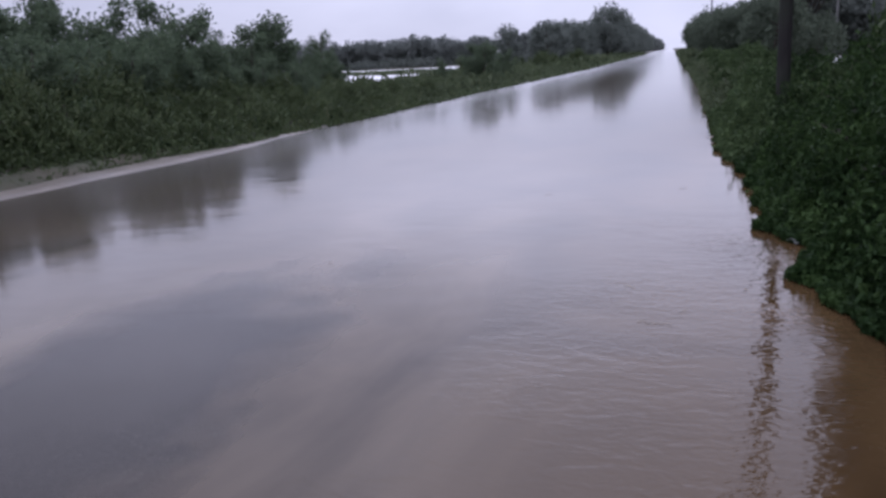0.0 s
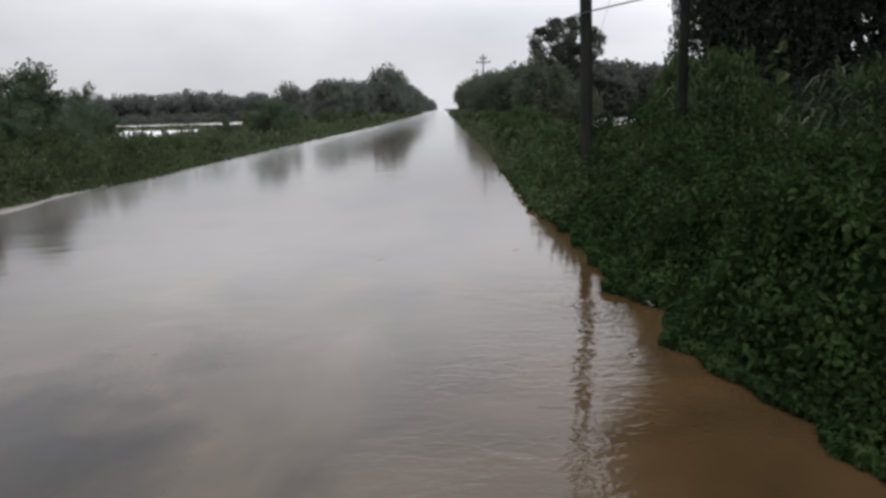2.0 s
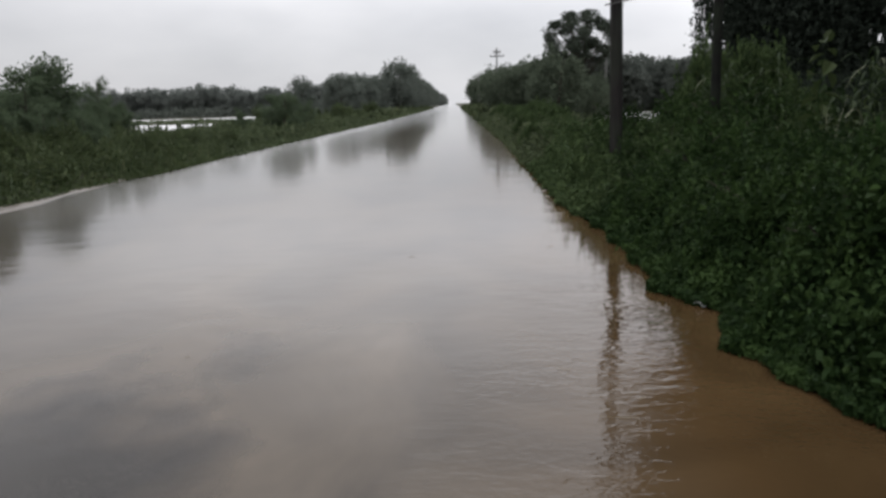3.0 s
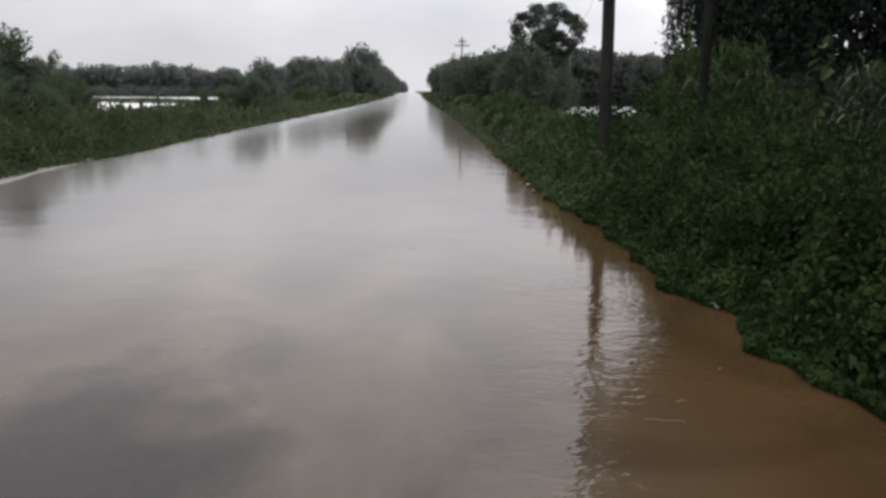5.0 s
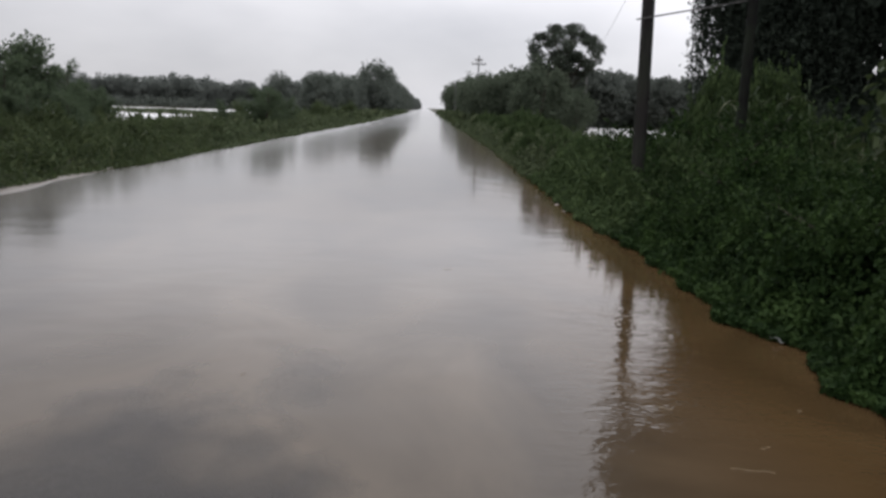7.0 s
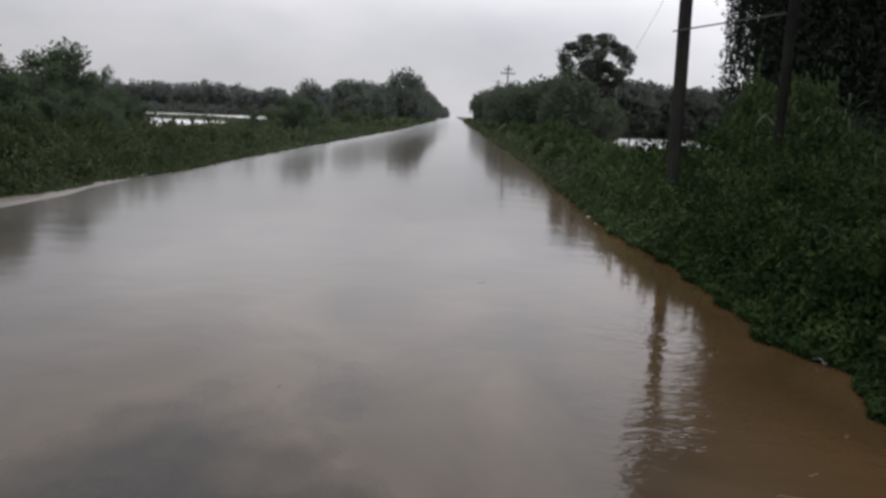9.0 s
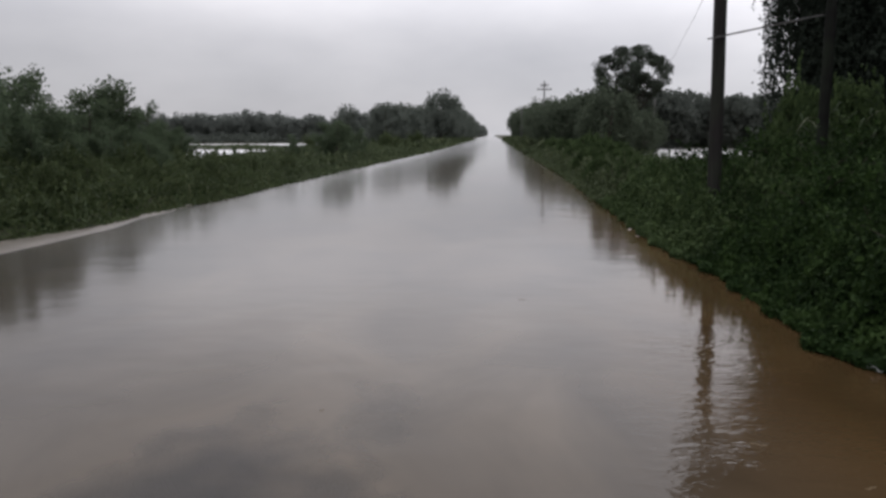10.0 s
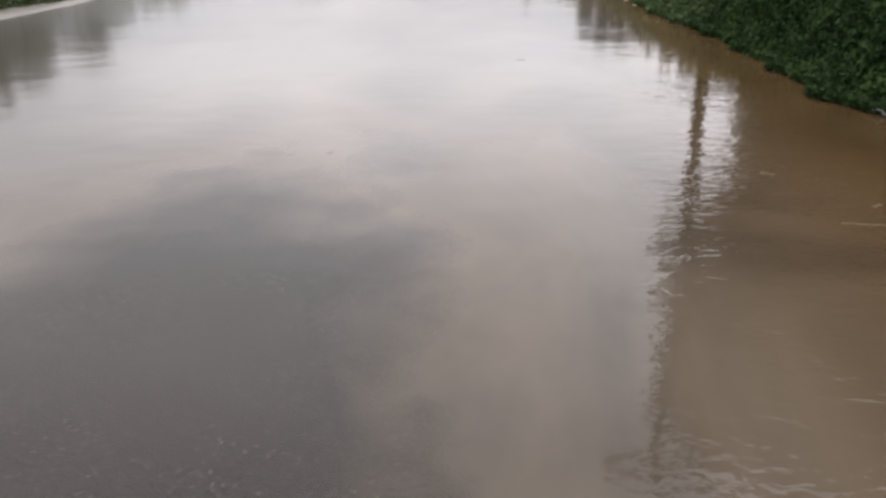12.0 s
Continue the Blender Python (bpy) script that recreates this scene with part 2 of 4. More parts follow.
def water_material():
    """Muddy flood water: silt in suspension, thin over the road's crown, and a mirror at low angles."""
    m = Mat("flood_water")
    pos = m.add("NewGeometry").outputs["Position"]
    sep = m.add("SeparateXYZ", Vector=pos)
    x, y = sep.outputs["X"], sep.outputs["Y"]
    # distance from the shallow stretch on the crown of the road
    dx = m.math("DIVIDE", m.math("ADD", x, 2.4), 0.95)
    dy = m.math("DIVIDE", m.math("ADD", y, -4.8), 2.9)
    r = m.math("SQRT", m.math("ADD", m.math("MULTIPLY", dx, dx), m.math("MULTIPLY", dy, dy)))
    plume = m.noise(m.place((1, 0.7, 1)), 0.75, 4.0, 0.5, 0.6)
    fine = m.noise(m.place((1, 0.8, 1)), 3.0, 4.0, 0.55, 0.4)
    t = m.math("ADD", r, m.math("MULTIPLY", m.math("SUBTRACT", plume, 0.5), 1.5))
    t = m.math("ADD", t, m.math("MULTIPLY", m.math("SUBTRACT", fine, 0.5), 0.5))
    turbid = m.ramp(t, (0.6, 0.12), (1.2, 1.0))
    drift_reflection = m.ramp(m.noise(m.place((1, 0.6, 1)), 0.7, 5.0, 0.5, 0.9), (0.32, 0.6), (0.7, 1.3))
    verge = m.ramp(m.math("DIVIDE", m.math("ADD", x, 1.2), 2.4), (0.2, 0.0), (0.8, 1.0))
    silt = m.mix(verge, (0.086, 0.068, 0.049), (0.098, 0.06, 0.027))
    # silt tone by x; towards -X it stands in for the verge's dark reflection
    drift_reflection = m.math("MULTIPLY", drift_reflection, m.ramp(m.math("DIVIDE", m.math("ADD", x, 6.0), 8.0), (0.0, 0.35), (0.3, 0.74), (0.62, 0.70), (0.72, 0.6), (0.88, 0.47)))
    drift_reflection = m.math("MULTIPLY", drift_reflection, 1.75)
    silt = m.add("VectorMath", "SCALE", i0=silt, Scale=drift_reflection).outputs[0]
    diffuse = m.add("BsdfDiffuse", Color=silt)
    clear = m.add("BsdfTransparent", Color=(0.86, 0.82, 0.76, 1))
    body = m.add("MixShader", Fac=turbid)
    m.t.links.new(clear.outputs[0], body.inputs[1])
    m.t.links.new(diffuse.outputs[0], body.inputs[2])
    # ripples: wavelets on the right-hand half near the camera, faint elsewhere
    lean = m.math("MULTIPLY", m.math("SUBTRACT", 6.0, m.math("MAXIMUM", m.math("MINIMUM", y, 8.0), 4.0)), 0.2)
    side = m.ramp(m.math("DIVIDE", m.math("ADD", m.math("ADD", x, lean), 1.5), 2.0), (0.3, 0.05), (0.6, 1.0))
    near = m.ramp(m.math("DIVIDE", y, 16.0), (0.5, 1.0), (0.64, 0.14))
    band = m.math("MULTIPLY", side, near)
    wob = m.noise(m.place((1, 1, 1)), 0.7, 2.0)
    amp = m.math("MULTIPLY", band, m.ramp(wob, (0.35, 0.25), (0.65, 1.0)))
    w1 = m.noise(m.place((0.8, 1.5, 1)), 6.0, 2.0, 0.5, 0.8)
    w2 = m.noise(m.place((0.9, 1.5, 1)), 17.0, 2.0, 0.5, 0.5)
    swell = m.noise(m.place((1.0, 1.2, 1)), 1.1, 2.0)
    h = m.math("ADD", m.math("MULTIPLY", w1, 0.48), m.math("MULTIPLY", w2, 0.26))
    h = m.math("ADD", m.math("MULTIPLY", h, amp), m.math("MULTIPLY", swell, 0.35))
    b = m.add("Bump", Strength=1.0, Distance=0.014, Height=h)
    rough = m.math("MULTIPLY", m.ramp(band, (0.1, 0.075), (0.7, 0.03)), m.ramp(m.math("DIVIDE", m.math("ADD", x, 8.5), 5.2), (0.1, 2.7), (0.45, 1.7), (1.0, 1.0)))
    wind = m.math("MULTIPLY", m.ramp(m.math("DIVIDE", m.math("ABSOLUTE", x), 20.0), (0.42, 0.0), (0.6, 1.0)), 0.3)
    away = m.math("MULTIPLY", m.ramp(m.math("DIVIDE", y, 160.0), (0.05, 0.0), (0.45, 1.0)), 0.03)
    rough = m.math("ADD", rough, m.math("MAXIMUM", wind, away))
    # smoother water, placed to fit the camera's view of the tall trees' reflection
    cx = m.math("DIVIDE", m.math("ADD", x, 2.5), 2.1)
    cy = m.math("DIVIDE", m.math("ADD", y, -46.0), 30.0)
    cr = m.math("SQRT", m.math("ADD", m.math("MULTIPLY", cx, cx), m.math("MULTIPLY", cy, cy)))
    cr = m.math("ADD", cr, m.math("MULTIPLY", m.math("SUBTRACT", wob, 0.5), 0.8))
    rough = m.math("MULTIPLY", rough, m.ramp(cr, (0.1, 0.65), (1.6, 1.0)))
    gloss = m.add("BsdfGlossy", Color=(0.97, 0.97, 0.97, 1), Roughness=rough, Normal=b.outputs[0])
    fres = m.add("Fresnel", IOR=1.34, Normal=b.outputs[0])
    mixs = m.add("MixShader", Fac=fres.outputs[0])
    m.t.links.new(body.outputs[0], mixs.inputs[1])
    m.t.links.new(gloss.outputs[0], mixs.inputs[2])
    return m.close(mixs.outputs[0])


GROUND, ASPHALT, SILT, WATER = ground_material(), asphalt_material(), silt_material(), water_material()

# ---- mesh helpers ----


def mesh_from(name, verts, faces, material, smooth=False):
    """A mesh from arrays: verts (n, 3), faces (m, 3 or 4)."""
    verts, faces = np.asarray(verts, np.float32), np.asarray(faces, np.int32)
    me = bpy.data.meshes.new(name)
    k = faces.shape[1]
    me.vertices.add(len(verts))
    me.vertices.foreach_set("co", verts.ravel())
    me.loops.add(faces.size)
    me.loops.foreach_set("vertex_index", faces.ravel())
    me.polygons.add(len(faces))
    me.polygons.foreach_set("loop_start", np.arange(len(faces), dtype=np.int32) * k)
    me.polygons.foreach_set("use_smooth", np.full(len(faces), smooth))
    me.update(calc_edges=True)
    me.materials.append(material)
    return me


def child(name, me, parent, label=""):
    ob = new(name, me)
    ob.parent = parent
    return tagged(ob, label)


def part(name, bm, material, parent, label=""):
    me = bpy.data.meshes.new(name)
    bm.to_mesh(me)
    bm.free()
    me.materials.append(material)
    return child(name, me, parent, label)


def empty(name, x, y, z, rz=0.0, s=1.0):
    ob = new(name)
    ob.matrix_basis = pose(x, y, z, 0, 0, rz) @ Matrix.Diagonal((s, s, s, 1))
    return ob


def tubes(paths, sides=6):
    """Tapered tubes along paths of ((x, y, z), radius) as one set of arrays."""
    vs, fs, base = [], [], 0
    for path in paths:
        pts = np.array([p for p, _ in path], float)
        rad = np.array([r for _, r in path], float)
        tan = np.gradient(pts, axis=0)
        tan /= np.linalg.norm(tan, axis=1)[:, None] + 1e-9
        ref = np.where(np.abs(tan[:, 2:3]) < 0.9, np.array([[0, 0, 1.0]]), np.array([[1.0, 0, 0]]))
        u = np.cross(tan, ref)
        u /= np.linalg.norm(u, axis=1)[:, None] + 1e-9
        v = np.cross(tan, u)
        a = np.linspace(0, 2 * np.pi, sides, endpoint=False)
        ring = pts[:, None] + rad[:, None, None] * (np.cos(a)[None, :, None] * u[:, None] + np.sin(a)[None, :, None] * v[:, None])
        vs.append(ring.reshape(-1, 3))
        n = len(pts)
        for i in range(n - 1):
            for j in range(sides):
                k = (j + 1) % sides
                fs.append((base + i * sides + j, base + i * sides + k, base + (i + 1) * sides + k, base + (i + 1) * sides + j))
        base += n * sides
    return np.concatenate(vs), np.array(fs)


def leaves(centres, size, rng, aspect=0.55, up=0.6, droop=0.25, full=True, out=None, wild=0.75):
    """Folded leaf blades at the centres: a pointed oval of two halves. out: the ways in which they face, up: how far they face the sky."""
    n = len(centres)
    size = np.broadcast_to(size, n) * rng.uniform(0.65, 1.35, n)
    nrm = rng.normal(size=(n, 3)) * wild
    if out is not None:
        nrm += out
    nrm[:, 2] += up
    nrm /= np.linalg.norm(nrm, axis=1)[:, None]
    t = rng.normal(size=(n, 3))
    t[:, 2] -= droop * 2
    t -= nrm * np.sum(t * nrm, axis=1)[:, None]
    t /= np.linalg.norm(t, axis=1)[:, None] + 1e-9
    s = np.cross(nrm, t)
    L, W = size[:, None], (size * aspect)[:, None] * 0.5
    c = np.asarray(centres)
    base, tip = c - t * L * 0.5, c + t * L * 0.5 - nrm * L * droop * 0.5
    fold = nrm * W * 0.45
    if full:
        l1, l2 = c - t * L * 0.22 + s * W + fold, c + t * L * 0.15 + s * W * 0.85 + fold * 0.7
        r1, r2 = c - t * L * 0.22 - s * W + fold, c + t * L * 0.15 - s * W * 0.85 + fold * 0.7
        v = np.stack([base, l1, l2, tip, r2, r1], axis=1).reshape(-1, 3)
        i = np.arange(n)[:, None] * 6
        f = np.concatenate([i + np.array([[0, 3, 2, 1]]), i + np.array([[0, 5, 4, 3]])])
    else:
        l, r = c + s * W + fold, c - s * W + fold
        v = np.stack([base, l, tip, r], axis=1).reshape(-1, 3)
        i = np.arange(n)[:, None] * 4
        f = i + np.array([[0, 3, 2, 1]])
    return v, f


def blades(roots, height, rng, width=0.02, bend=0.4):
    """Grass blades: a bent strip that narrows to its tip."""
    n = len(roots)
    hgt = (np.broadcast_to(height, n) * rng.uniform(0.6, 1.25, n))[:, None]
    a = rng.uniform(0, 2 * np.pi, n)
    d = np.stack([np.cos(a), np.sin(a), np.zeros(n)], axis=1)
    s = np.stack([-np.sin(a), np.cos(a), np.zeros(n)], axis=1) * (np.broadcast_to(width, n) * 0.5)[:, None]
    b = (rng.uniform(0.3, 1.3, n) * bend)[:, None]
    z = np.array([[0, 0, 1.0]])
    p0 = np.asarray(roots)
    p1 = p0 + z * hgt * 0.55 + d * hgt * b * 0.25
    p2 = p0 + z * hgt * (1 - 0.3 * b) + d * hgt * b
    v = np.stack([p0 - s, p0 + s, p1 + s * 0.9, p1 - s * 0.9, p2 + s * 0.12, p2 - s * 0.12], axis=1).reshape(-1, 3)
    i = np.arange(n)[:, None] * 6
    f = np.concatenate([i + np.array([[0, 1, 2, 3]]), i + np.array([[3, 2, 4, 5]])])
    return v, f


def lumps(x, y, seed, scale):
    """Smooth uneven heights, about 0 to 1, from sums of turned sines."""
    r = np.random.RandomState(seed)
    out, norm = 0.0, 0.0
    for k in range(9):
        ang, fr, ph = r.uniform(0, np.pi), r.uniform(0.6, 2.6) / scale, r.uniform(0, 6.28)
        w = 1.0 / (0.5 + fr * scale)
        out = out + w * np.sin((x * np.cos(ang) + y * np.sin(ang)) * fr * 2 * np.pi + ph)
        norm += w
    return 0.5 + 0.9 * out / norm


def puffs(x, y, cell, seed):
    """Rounded mounds, 0 to 1, on a jittered grid, with creases where they meet."""
    u, v = np.asarray(x, float) / cell, np.asarray(y, float) / cell
    iu, iv = np.floor(u), np.floor(v)
    best = np.full(np.broadcast(u, v).shape, 9.0)
    for du in (-1, 0, 1):
        for dv in (-1, 0, 1):
            cu, cv = iu + du, iv + dv
            h1 = np.mod(np.sin(cu * 127.1 + cv * 311.7 + seed) * 43758.5, 1.0)
            h2 = np.mod(np.sin(cu * 269.5 + cv * 183.3 + seed * 2.0) * 43758.5, 1.0)
            best = np.minimum(best, (cu + h1 - u) ** 2 + (cv + h2 - v) ** 2)
    return np.sqrt(np.clip(1.0 - best, 0.0, 1.0))


def step(a, b, x):
    t = np.clip((x - a) / (b - a), 0, 1)
    return t * t * (3 - 2 * t)


# ---- the large structure ----
SHORE_R, SHORE_L = 1.32, -8.3


def shore_right(y):
    """The right bank's waterline: bulges and notches placed from the camera's view of the creepers' edge."""
    plan = np.interp(y, (3, 5.3, 6.6, 7.2, 7.9, 8.8, 9.4, 10.6, 12, 14.3, 17, 20, 34, 90), (1.8, 1.6, 1.42, 1.2, 1.5, 1.19, 1.27, 1.3, 1.33, 1.14, 1.2, 1.26, 1.5, 1.6))
    return plan + 0.05 + 0.04 * np.sin(y * 5.4 + 1.1) + 0.03 * np.sin(y * 11.1)


def silt_edge(y):
    """The waterline of the silt lip: two shallow lobes and a thin tail."""
    return np.interp(y, (4, 10.3, 12.0, 13.6, 16.0, 17.8, 20.3, 24, 60), (-8.3, -8.25, -8.12, -7.98, -7.95, -8.12, -8.2, -8.05, -8.0)) + 0.03 * np.sin(y * 0.9) + 0.02 * np.sin(y * 2.3 + 1)


def silt_width(y):
    """How much of the silt lip lies bare before the weeds begin."""
    return 0.55 * step(17.9, 13.5, y) + 0.13 * step(20.6, 18.0, y) + 0.03 * np.sin(y * 1.9) * step(18, 12, y)


def shore_left(y):
    return silt_edge(y) - silt_width(y) - 0.06 - 0.05 * (1 + np.sin(y * 0.7)) * step(16, 26, y) + 0.9 * step(25, 90, y)


def pond(x, y, x0, x1, y0, y1, soft=4.0):
    wob = 5 * np.sin(x * 0.21) + 3 * np.sin(x * 0.5 + y * 0.2)
    return step(x0 - soft, x0 + soft, x) * step(x1 + soft, x1 - soft, x) * step(y0 - soft, y0 + soft, y + wob) * step(y1 + soft, y1 - soft, y + wob)


def ground_z(x, y):
    crown = -0.035 - 0.16 * (np.abs(x + 3.2) / 5.2) ** 2
    land = 0.16 + 0.10 * lumps(x, y, 5, 14.0)
    flooded = (pond(x, y, 9.5, 60, 42, 92) + pond(x, y, -75, -18, 44, 90) + pond(x, y, -120, -24, 106, 150)
               + pond(x, y, 12, 90, 110, 150))
    land = land - 0.6 * np.clip(flooded, 0, 1)
    right = step(SHORE_R - 0.15, SHORE_R + 0.9, x)
    left = step(SHORE_L + 0.15, SHORE_L - 0.9, x)
    side = np.clip(right + left, 0, 1)
    return np.where(side > 0, crown * (1 - side) + land * side, crown)


def grid_mesh(name, xs, ys, zf, material):
    X, Y = np.meshgrid(xs, ys)
    Z = zf(X, Y)
    v = np.stack([X, Y, Z], axis=-1).reshape(-1, 3)
    nx = len(xs)
    j, i = np.meshgrid(np.arange(len(ys) - 1), np.arange(nx - 1), indexing="ij")
    a = (j * nx + i).ravel()
    return mesh_from(name, v, np.stack([a, a + 1, a + nx + 1, a + nx], axis=1), material, True)


GX = np.concatenate([[-3000, -1500, -700, -300], np.arange(-140, -16, 4.0), np.arange(-16, -6, 0.3), np.arange(-6, 0.5, 0.5),
                     np.arange(0.5, 8, 0.25), np.arange(8, 100, 4.0), [150, 300, 700, 1500, 3000]])
GY = np.concatenate([[-1500, -400, -100, -40], np.arange(-20, 40, 0.6), np.arange(40, 260, 2.5), [300, 400, 700, 1500, 3000]])
ground = tagged(new("ground", grid_mesh("ground", GX, GY, lambda x, y: ground_z(x, y) - 0.02, GROUND)),
                "dark silty soil of the verges and flooded fields", "ground", kind="structure")
road = tagged(new("road", grid_mesh("road", np.arange(-7.6, 0.9, 0.2), np.concatenate([np.arange(-30, 30, 0.5), np.arange(30, 420, 5.0)]),
                                    lambda x, y: -0.035 - 0.16 * (np.abs(x + 3.2) / 5.2) ** 2 + 0.012 * lumps(x, y, 3, 2.5) - 0.004, ASPHALT)),
              "worn grey asphalt road lying under shallow flood water", "road", kind="structure")
water = tagged(new("water", mesh_from("water", [(-3000, -1500, 0), (3000, -1500, 0), (3000, 3000, 0), (-3000, 3000, 0)], [(0, 1, 2, 3)], WATER)),
               "brown muddy flood water mirroring the overcast sky", "water", kind="structure")


def silt_strip():
    """A thin lip of pale silt along the left edge, wide near the start and narrowing to nothing."""
    ys = np.arange(4.0, 20.9, 0.2)
    wide = silt_width(ys) + 0.02
    inner = silt_edge(ys)
    rows = []
    for k, (fr, z) in enumerate(((-0.06, -0.03), (0.12, 0.012), (0.5, 0.03), (1.0, 0.045), (1.8, 0.0))):
        rows.append(np.stack([inner - wide * fr, ys, np.full_like(ys, z) + 0.004 * np.sin(ys * 3 + k)], axis=1))
    v = np.stack(rows, axis=1).reshape(-1, 3)
    n, w = len(ys), 5
    a = np.array([i * w + j for i in range(n - 1) for j in range(w - 1)])
    return mesh_from("silt_strip", v, np.stack([a, a + w, a + w + 1, a + 1], axis=1), SILT, True)


tagged(new("silt_verge", silt_strip()), "pale wet silt lip along the flooded road's edge", "silt", kind="structure")

# ---- trees ----


def branch_path(p, d, length, r0, rng, n=6, wander=0.25, lift=0.15):
    pts, d = [], Vector(d).normalized()
    p = Vector(p)
    for i in range(n + 1):
        f = i / n
        pts.append((tuple(p), r0 * (1 - 0.8 * f) + 0.004))
        d = (d + Vector((rng.normal() * wander, rng.normal() * wander, rng.normal() * wander + lift)) * 0.5).normalized()
        p = p + d * (length / n)
    return pts


def tree_meshes(name, seed, height, spread, base, leaf, count, material, clump=0.5, full=False, limbs=7, lean=0.0, aspect=0.5, dome=0, skirt=0):
    """Trunk with limbs, and a crown of leaf clumps hung on the limb ends."""
    rng = np.random.RandomState(seed)
    trunk = branch_path((0, 0, -0.3), (lean, 0, 1), height * 0.85, height * 0.022 + 0.03, rng, 8, 0.10, 0.25)
    paths, ends = [trunk], [(trunk[-1][0], 1.0), (trunk[-2][0], 1.0)]
    for i in range(limbs):
        f = base + (1 - base) * (i + rng.uniform(0, 0.8)) / limbs * 0.9
        k = min(int(f * 8), 7)
        p, r = trunk[k]
        a = i * 2.4 + rng.uniform(-0.5, 0.5)
        reach = spread * (1.0 - 0.45 * abs(f - 0.55)) * rng.uniform(0.65, 1.1)
        limb = branch_path(p, (math.cos(a), math.sin(a), rng.uniform(0.25, 0.8)), reach, r * 0.55, rng, 5, 0.3, 0.15)
        paths.append(limb)
        ends += [(limb[-1][0], 1.0), (limb[3][0], 0.9)]
        for q in (3,) if height > 5 else (2, 4):
            b = a + rng.uniform(-1.4, 1.4)
            twig = branch_path(limb[q][0], (math.cos(b), math.sin(b), rng.uniform(0.0, 0.9)), reach * rng.uniform(0.3, 0.6), limb[q][1] * 0.6, rng, 3, 0.35, 0.1)
            paths.append(twig)
            ends.append((twig[-1][0], rng.uniform(0.55, 1.0)))
    for path in paths[1:]:
        ends += [(p, 0.75) for p, _ in path[2:-1]]
    for _ in range(dome):
        a, u, r = rng.uniform(0, 2 * np.pi), rng.uniform(-0.55, 1.0), rng.uniform(0.55, 1.0)
        w = spread * r * math.sqrt(max(0.0, 1 - u * u))
        ends.append(((w * math.cos(a) + trunk[-1][0][0], w * math.sin(a) + trunk[-1][0][1], height * (0.76 + 0.2 * u * r)), 0.8))
    for _ in range(skirt):
        a, u, r = rng.uniform(0, 2 * np.pi), rng.uniform(-1.0, 1.0), rng.uniform(0.7, 1.0)
        w = spread * r * (1 - abs(u) ** 2.6) ** 0.5
        ends.append(((w * math.cos(a), w * math.sin(a), height * (0.5 + 0.44 * u * r)), rng.uniform(0.7, 1.0)))
    v, f = tubes(paths, 5 if height < 4 else 4)
    wood = mesh_from(name + "_trunk", v, f, BARK, True)
    pick = rng.randint(0, len(ends), count)
    cen = np.array([e for e, _ in ends])[pick]
    siz = np.array([s for _, s in ends])[pick]
    off = rng.normal(size=(count, 3))
    off /= np.linalg.norm(off, axis=1)[:, None]
    rad = clump * siz * (rng.uniform(0.15, 1.0, count) ** 0.5 + 0.5 * rng.uniform(0, 1, count) ** 5)
    pts = cen + off * rad[:, None] * np.array([0.95, 0.95, 0.95])
    v, f = leaves(pts, leaf, rng, aspect, 0.5, 0.3, full, off * 0.7)
    crown = mesh_from(name + "_crown", v, f, material)
    return wood, crown


def plant_tree(meshes, x, y, s, rz, label, name="tree", group="", category="tree", sz=None):
    ob = empty(name, x, y, float(ground_z(np.array(float(x)), np.array(float(y)))) - 0.02, rz, s)
    if sz:
        ob.scale = (s, s, sz)
    child("trunk", meshes[0], ob)
    child("crown", meshes[1], ob)
    return tagged(ob, label, category, group)


def domed_tree(name, seed, material):
    """A tall tree with a round crown of leaf pads on spreading limbs, open below and at its heart."""
    rng = np.random.RandomState(seed)
    trunk = branch_path((0, 0, -0.3), (0.02, 0, 1), 5.6, 0.24, rng, 8, 0.05, 0.3)
    paths, pads = [trunk], []
    for i in range(46):
        a, u = i * 2.39996, 1.0 - 1.8 * (i + 0.5) / 46
        w = 2.75 * math.sqrt(1 - u * u) * rng.uniform(0.86, 1.06)
        end = Vector((w * math.cos(a), w * math.sin(a), 6.3 + 2.0 * u * rng.uniform(0.92, 1.08)))
        start = Vector(trunk[4 + i % 5][0])
        bow = Vector((0, 0, -0.35))
        paths.append([(tuple(start.lerp(end, k / 5) + bow * math.sin(math.pi * k / 5) + Vector(rng.normal(size=3) * 0.05)), 0.075 * (1 - 0.16 * k)) for k in range(6)])
        if u < 0.35 and rng.uniform() < 0.27:
            continue
        pads.append((tuple(end), rng.uniform(0.42, 0.78)))
    for i in range(9):
        a, w = i * 2.4, 1.7 * math.sqrt((i + 0.5) / 9)
        pads.append(((w * math.cos(a), w * math.sin(a), 6.6 + rng.uniform(-1.0, 0.9)), 0.6))
    v, f = tubes(paths, 5)
    wood = mesh_from(name + "_trunk", v, f, BARK, True)
    n = 12500
    k = rng.randint(0, len(pads), n)
    off = rng.normal(size=(n, 3))
    off /= np.linalg.norm(off, axis=1)[:, None]
    rad = np.array([r for _, r in pads])[k] * (rng.uniform(0.1, 1.0, n) ** 0.5 + 0.3 * rng.uniform(0, 1, n) ** 6)
    pts = np.array([p for p, _ in pads])[k] + off * rad[:, None] * np.array([1.05, 1.05, 0.72])
    v, f = leaves(pts, 0.17, rng, 0.65, 0.6, 0.3, False, off * 0.6)
    return wood, mesh_from(name + "_crown", v, f, material)


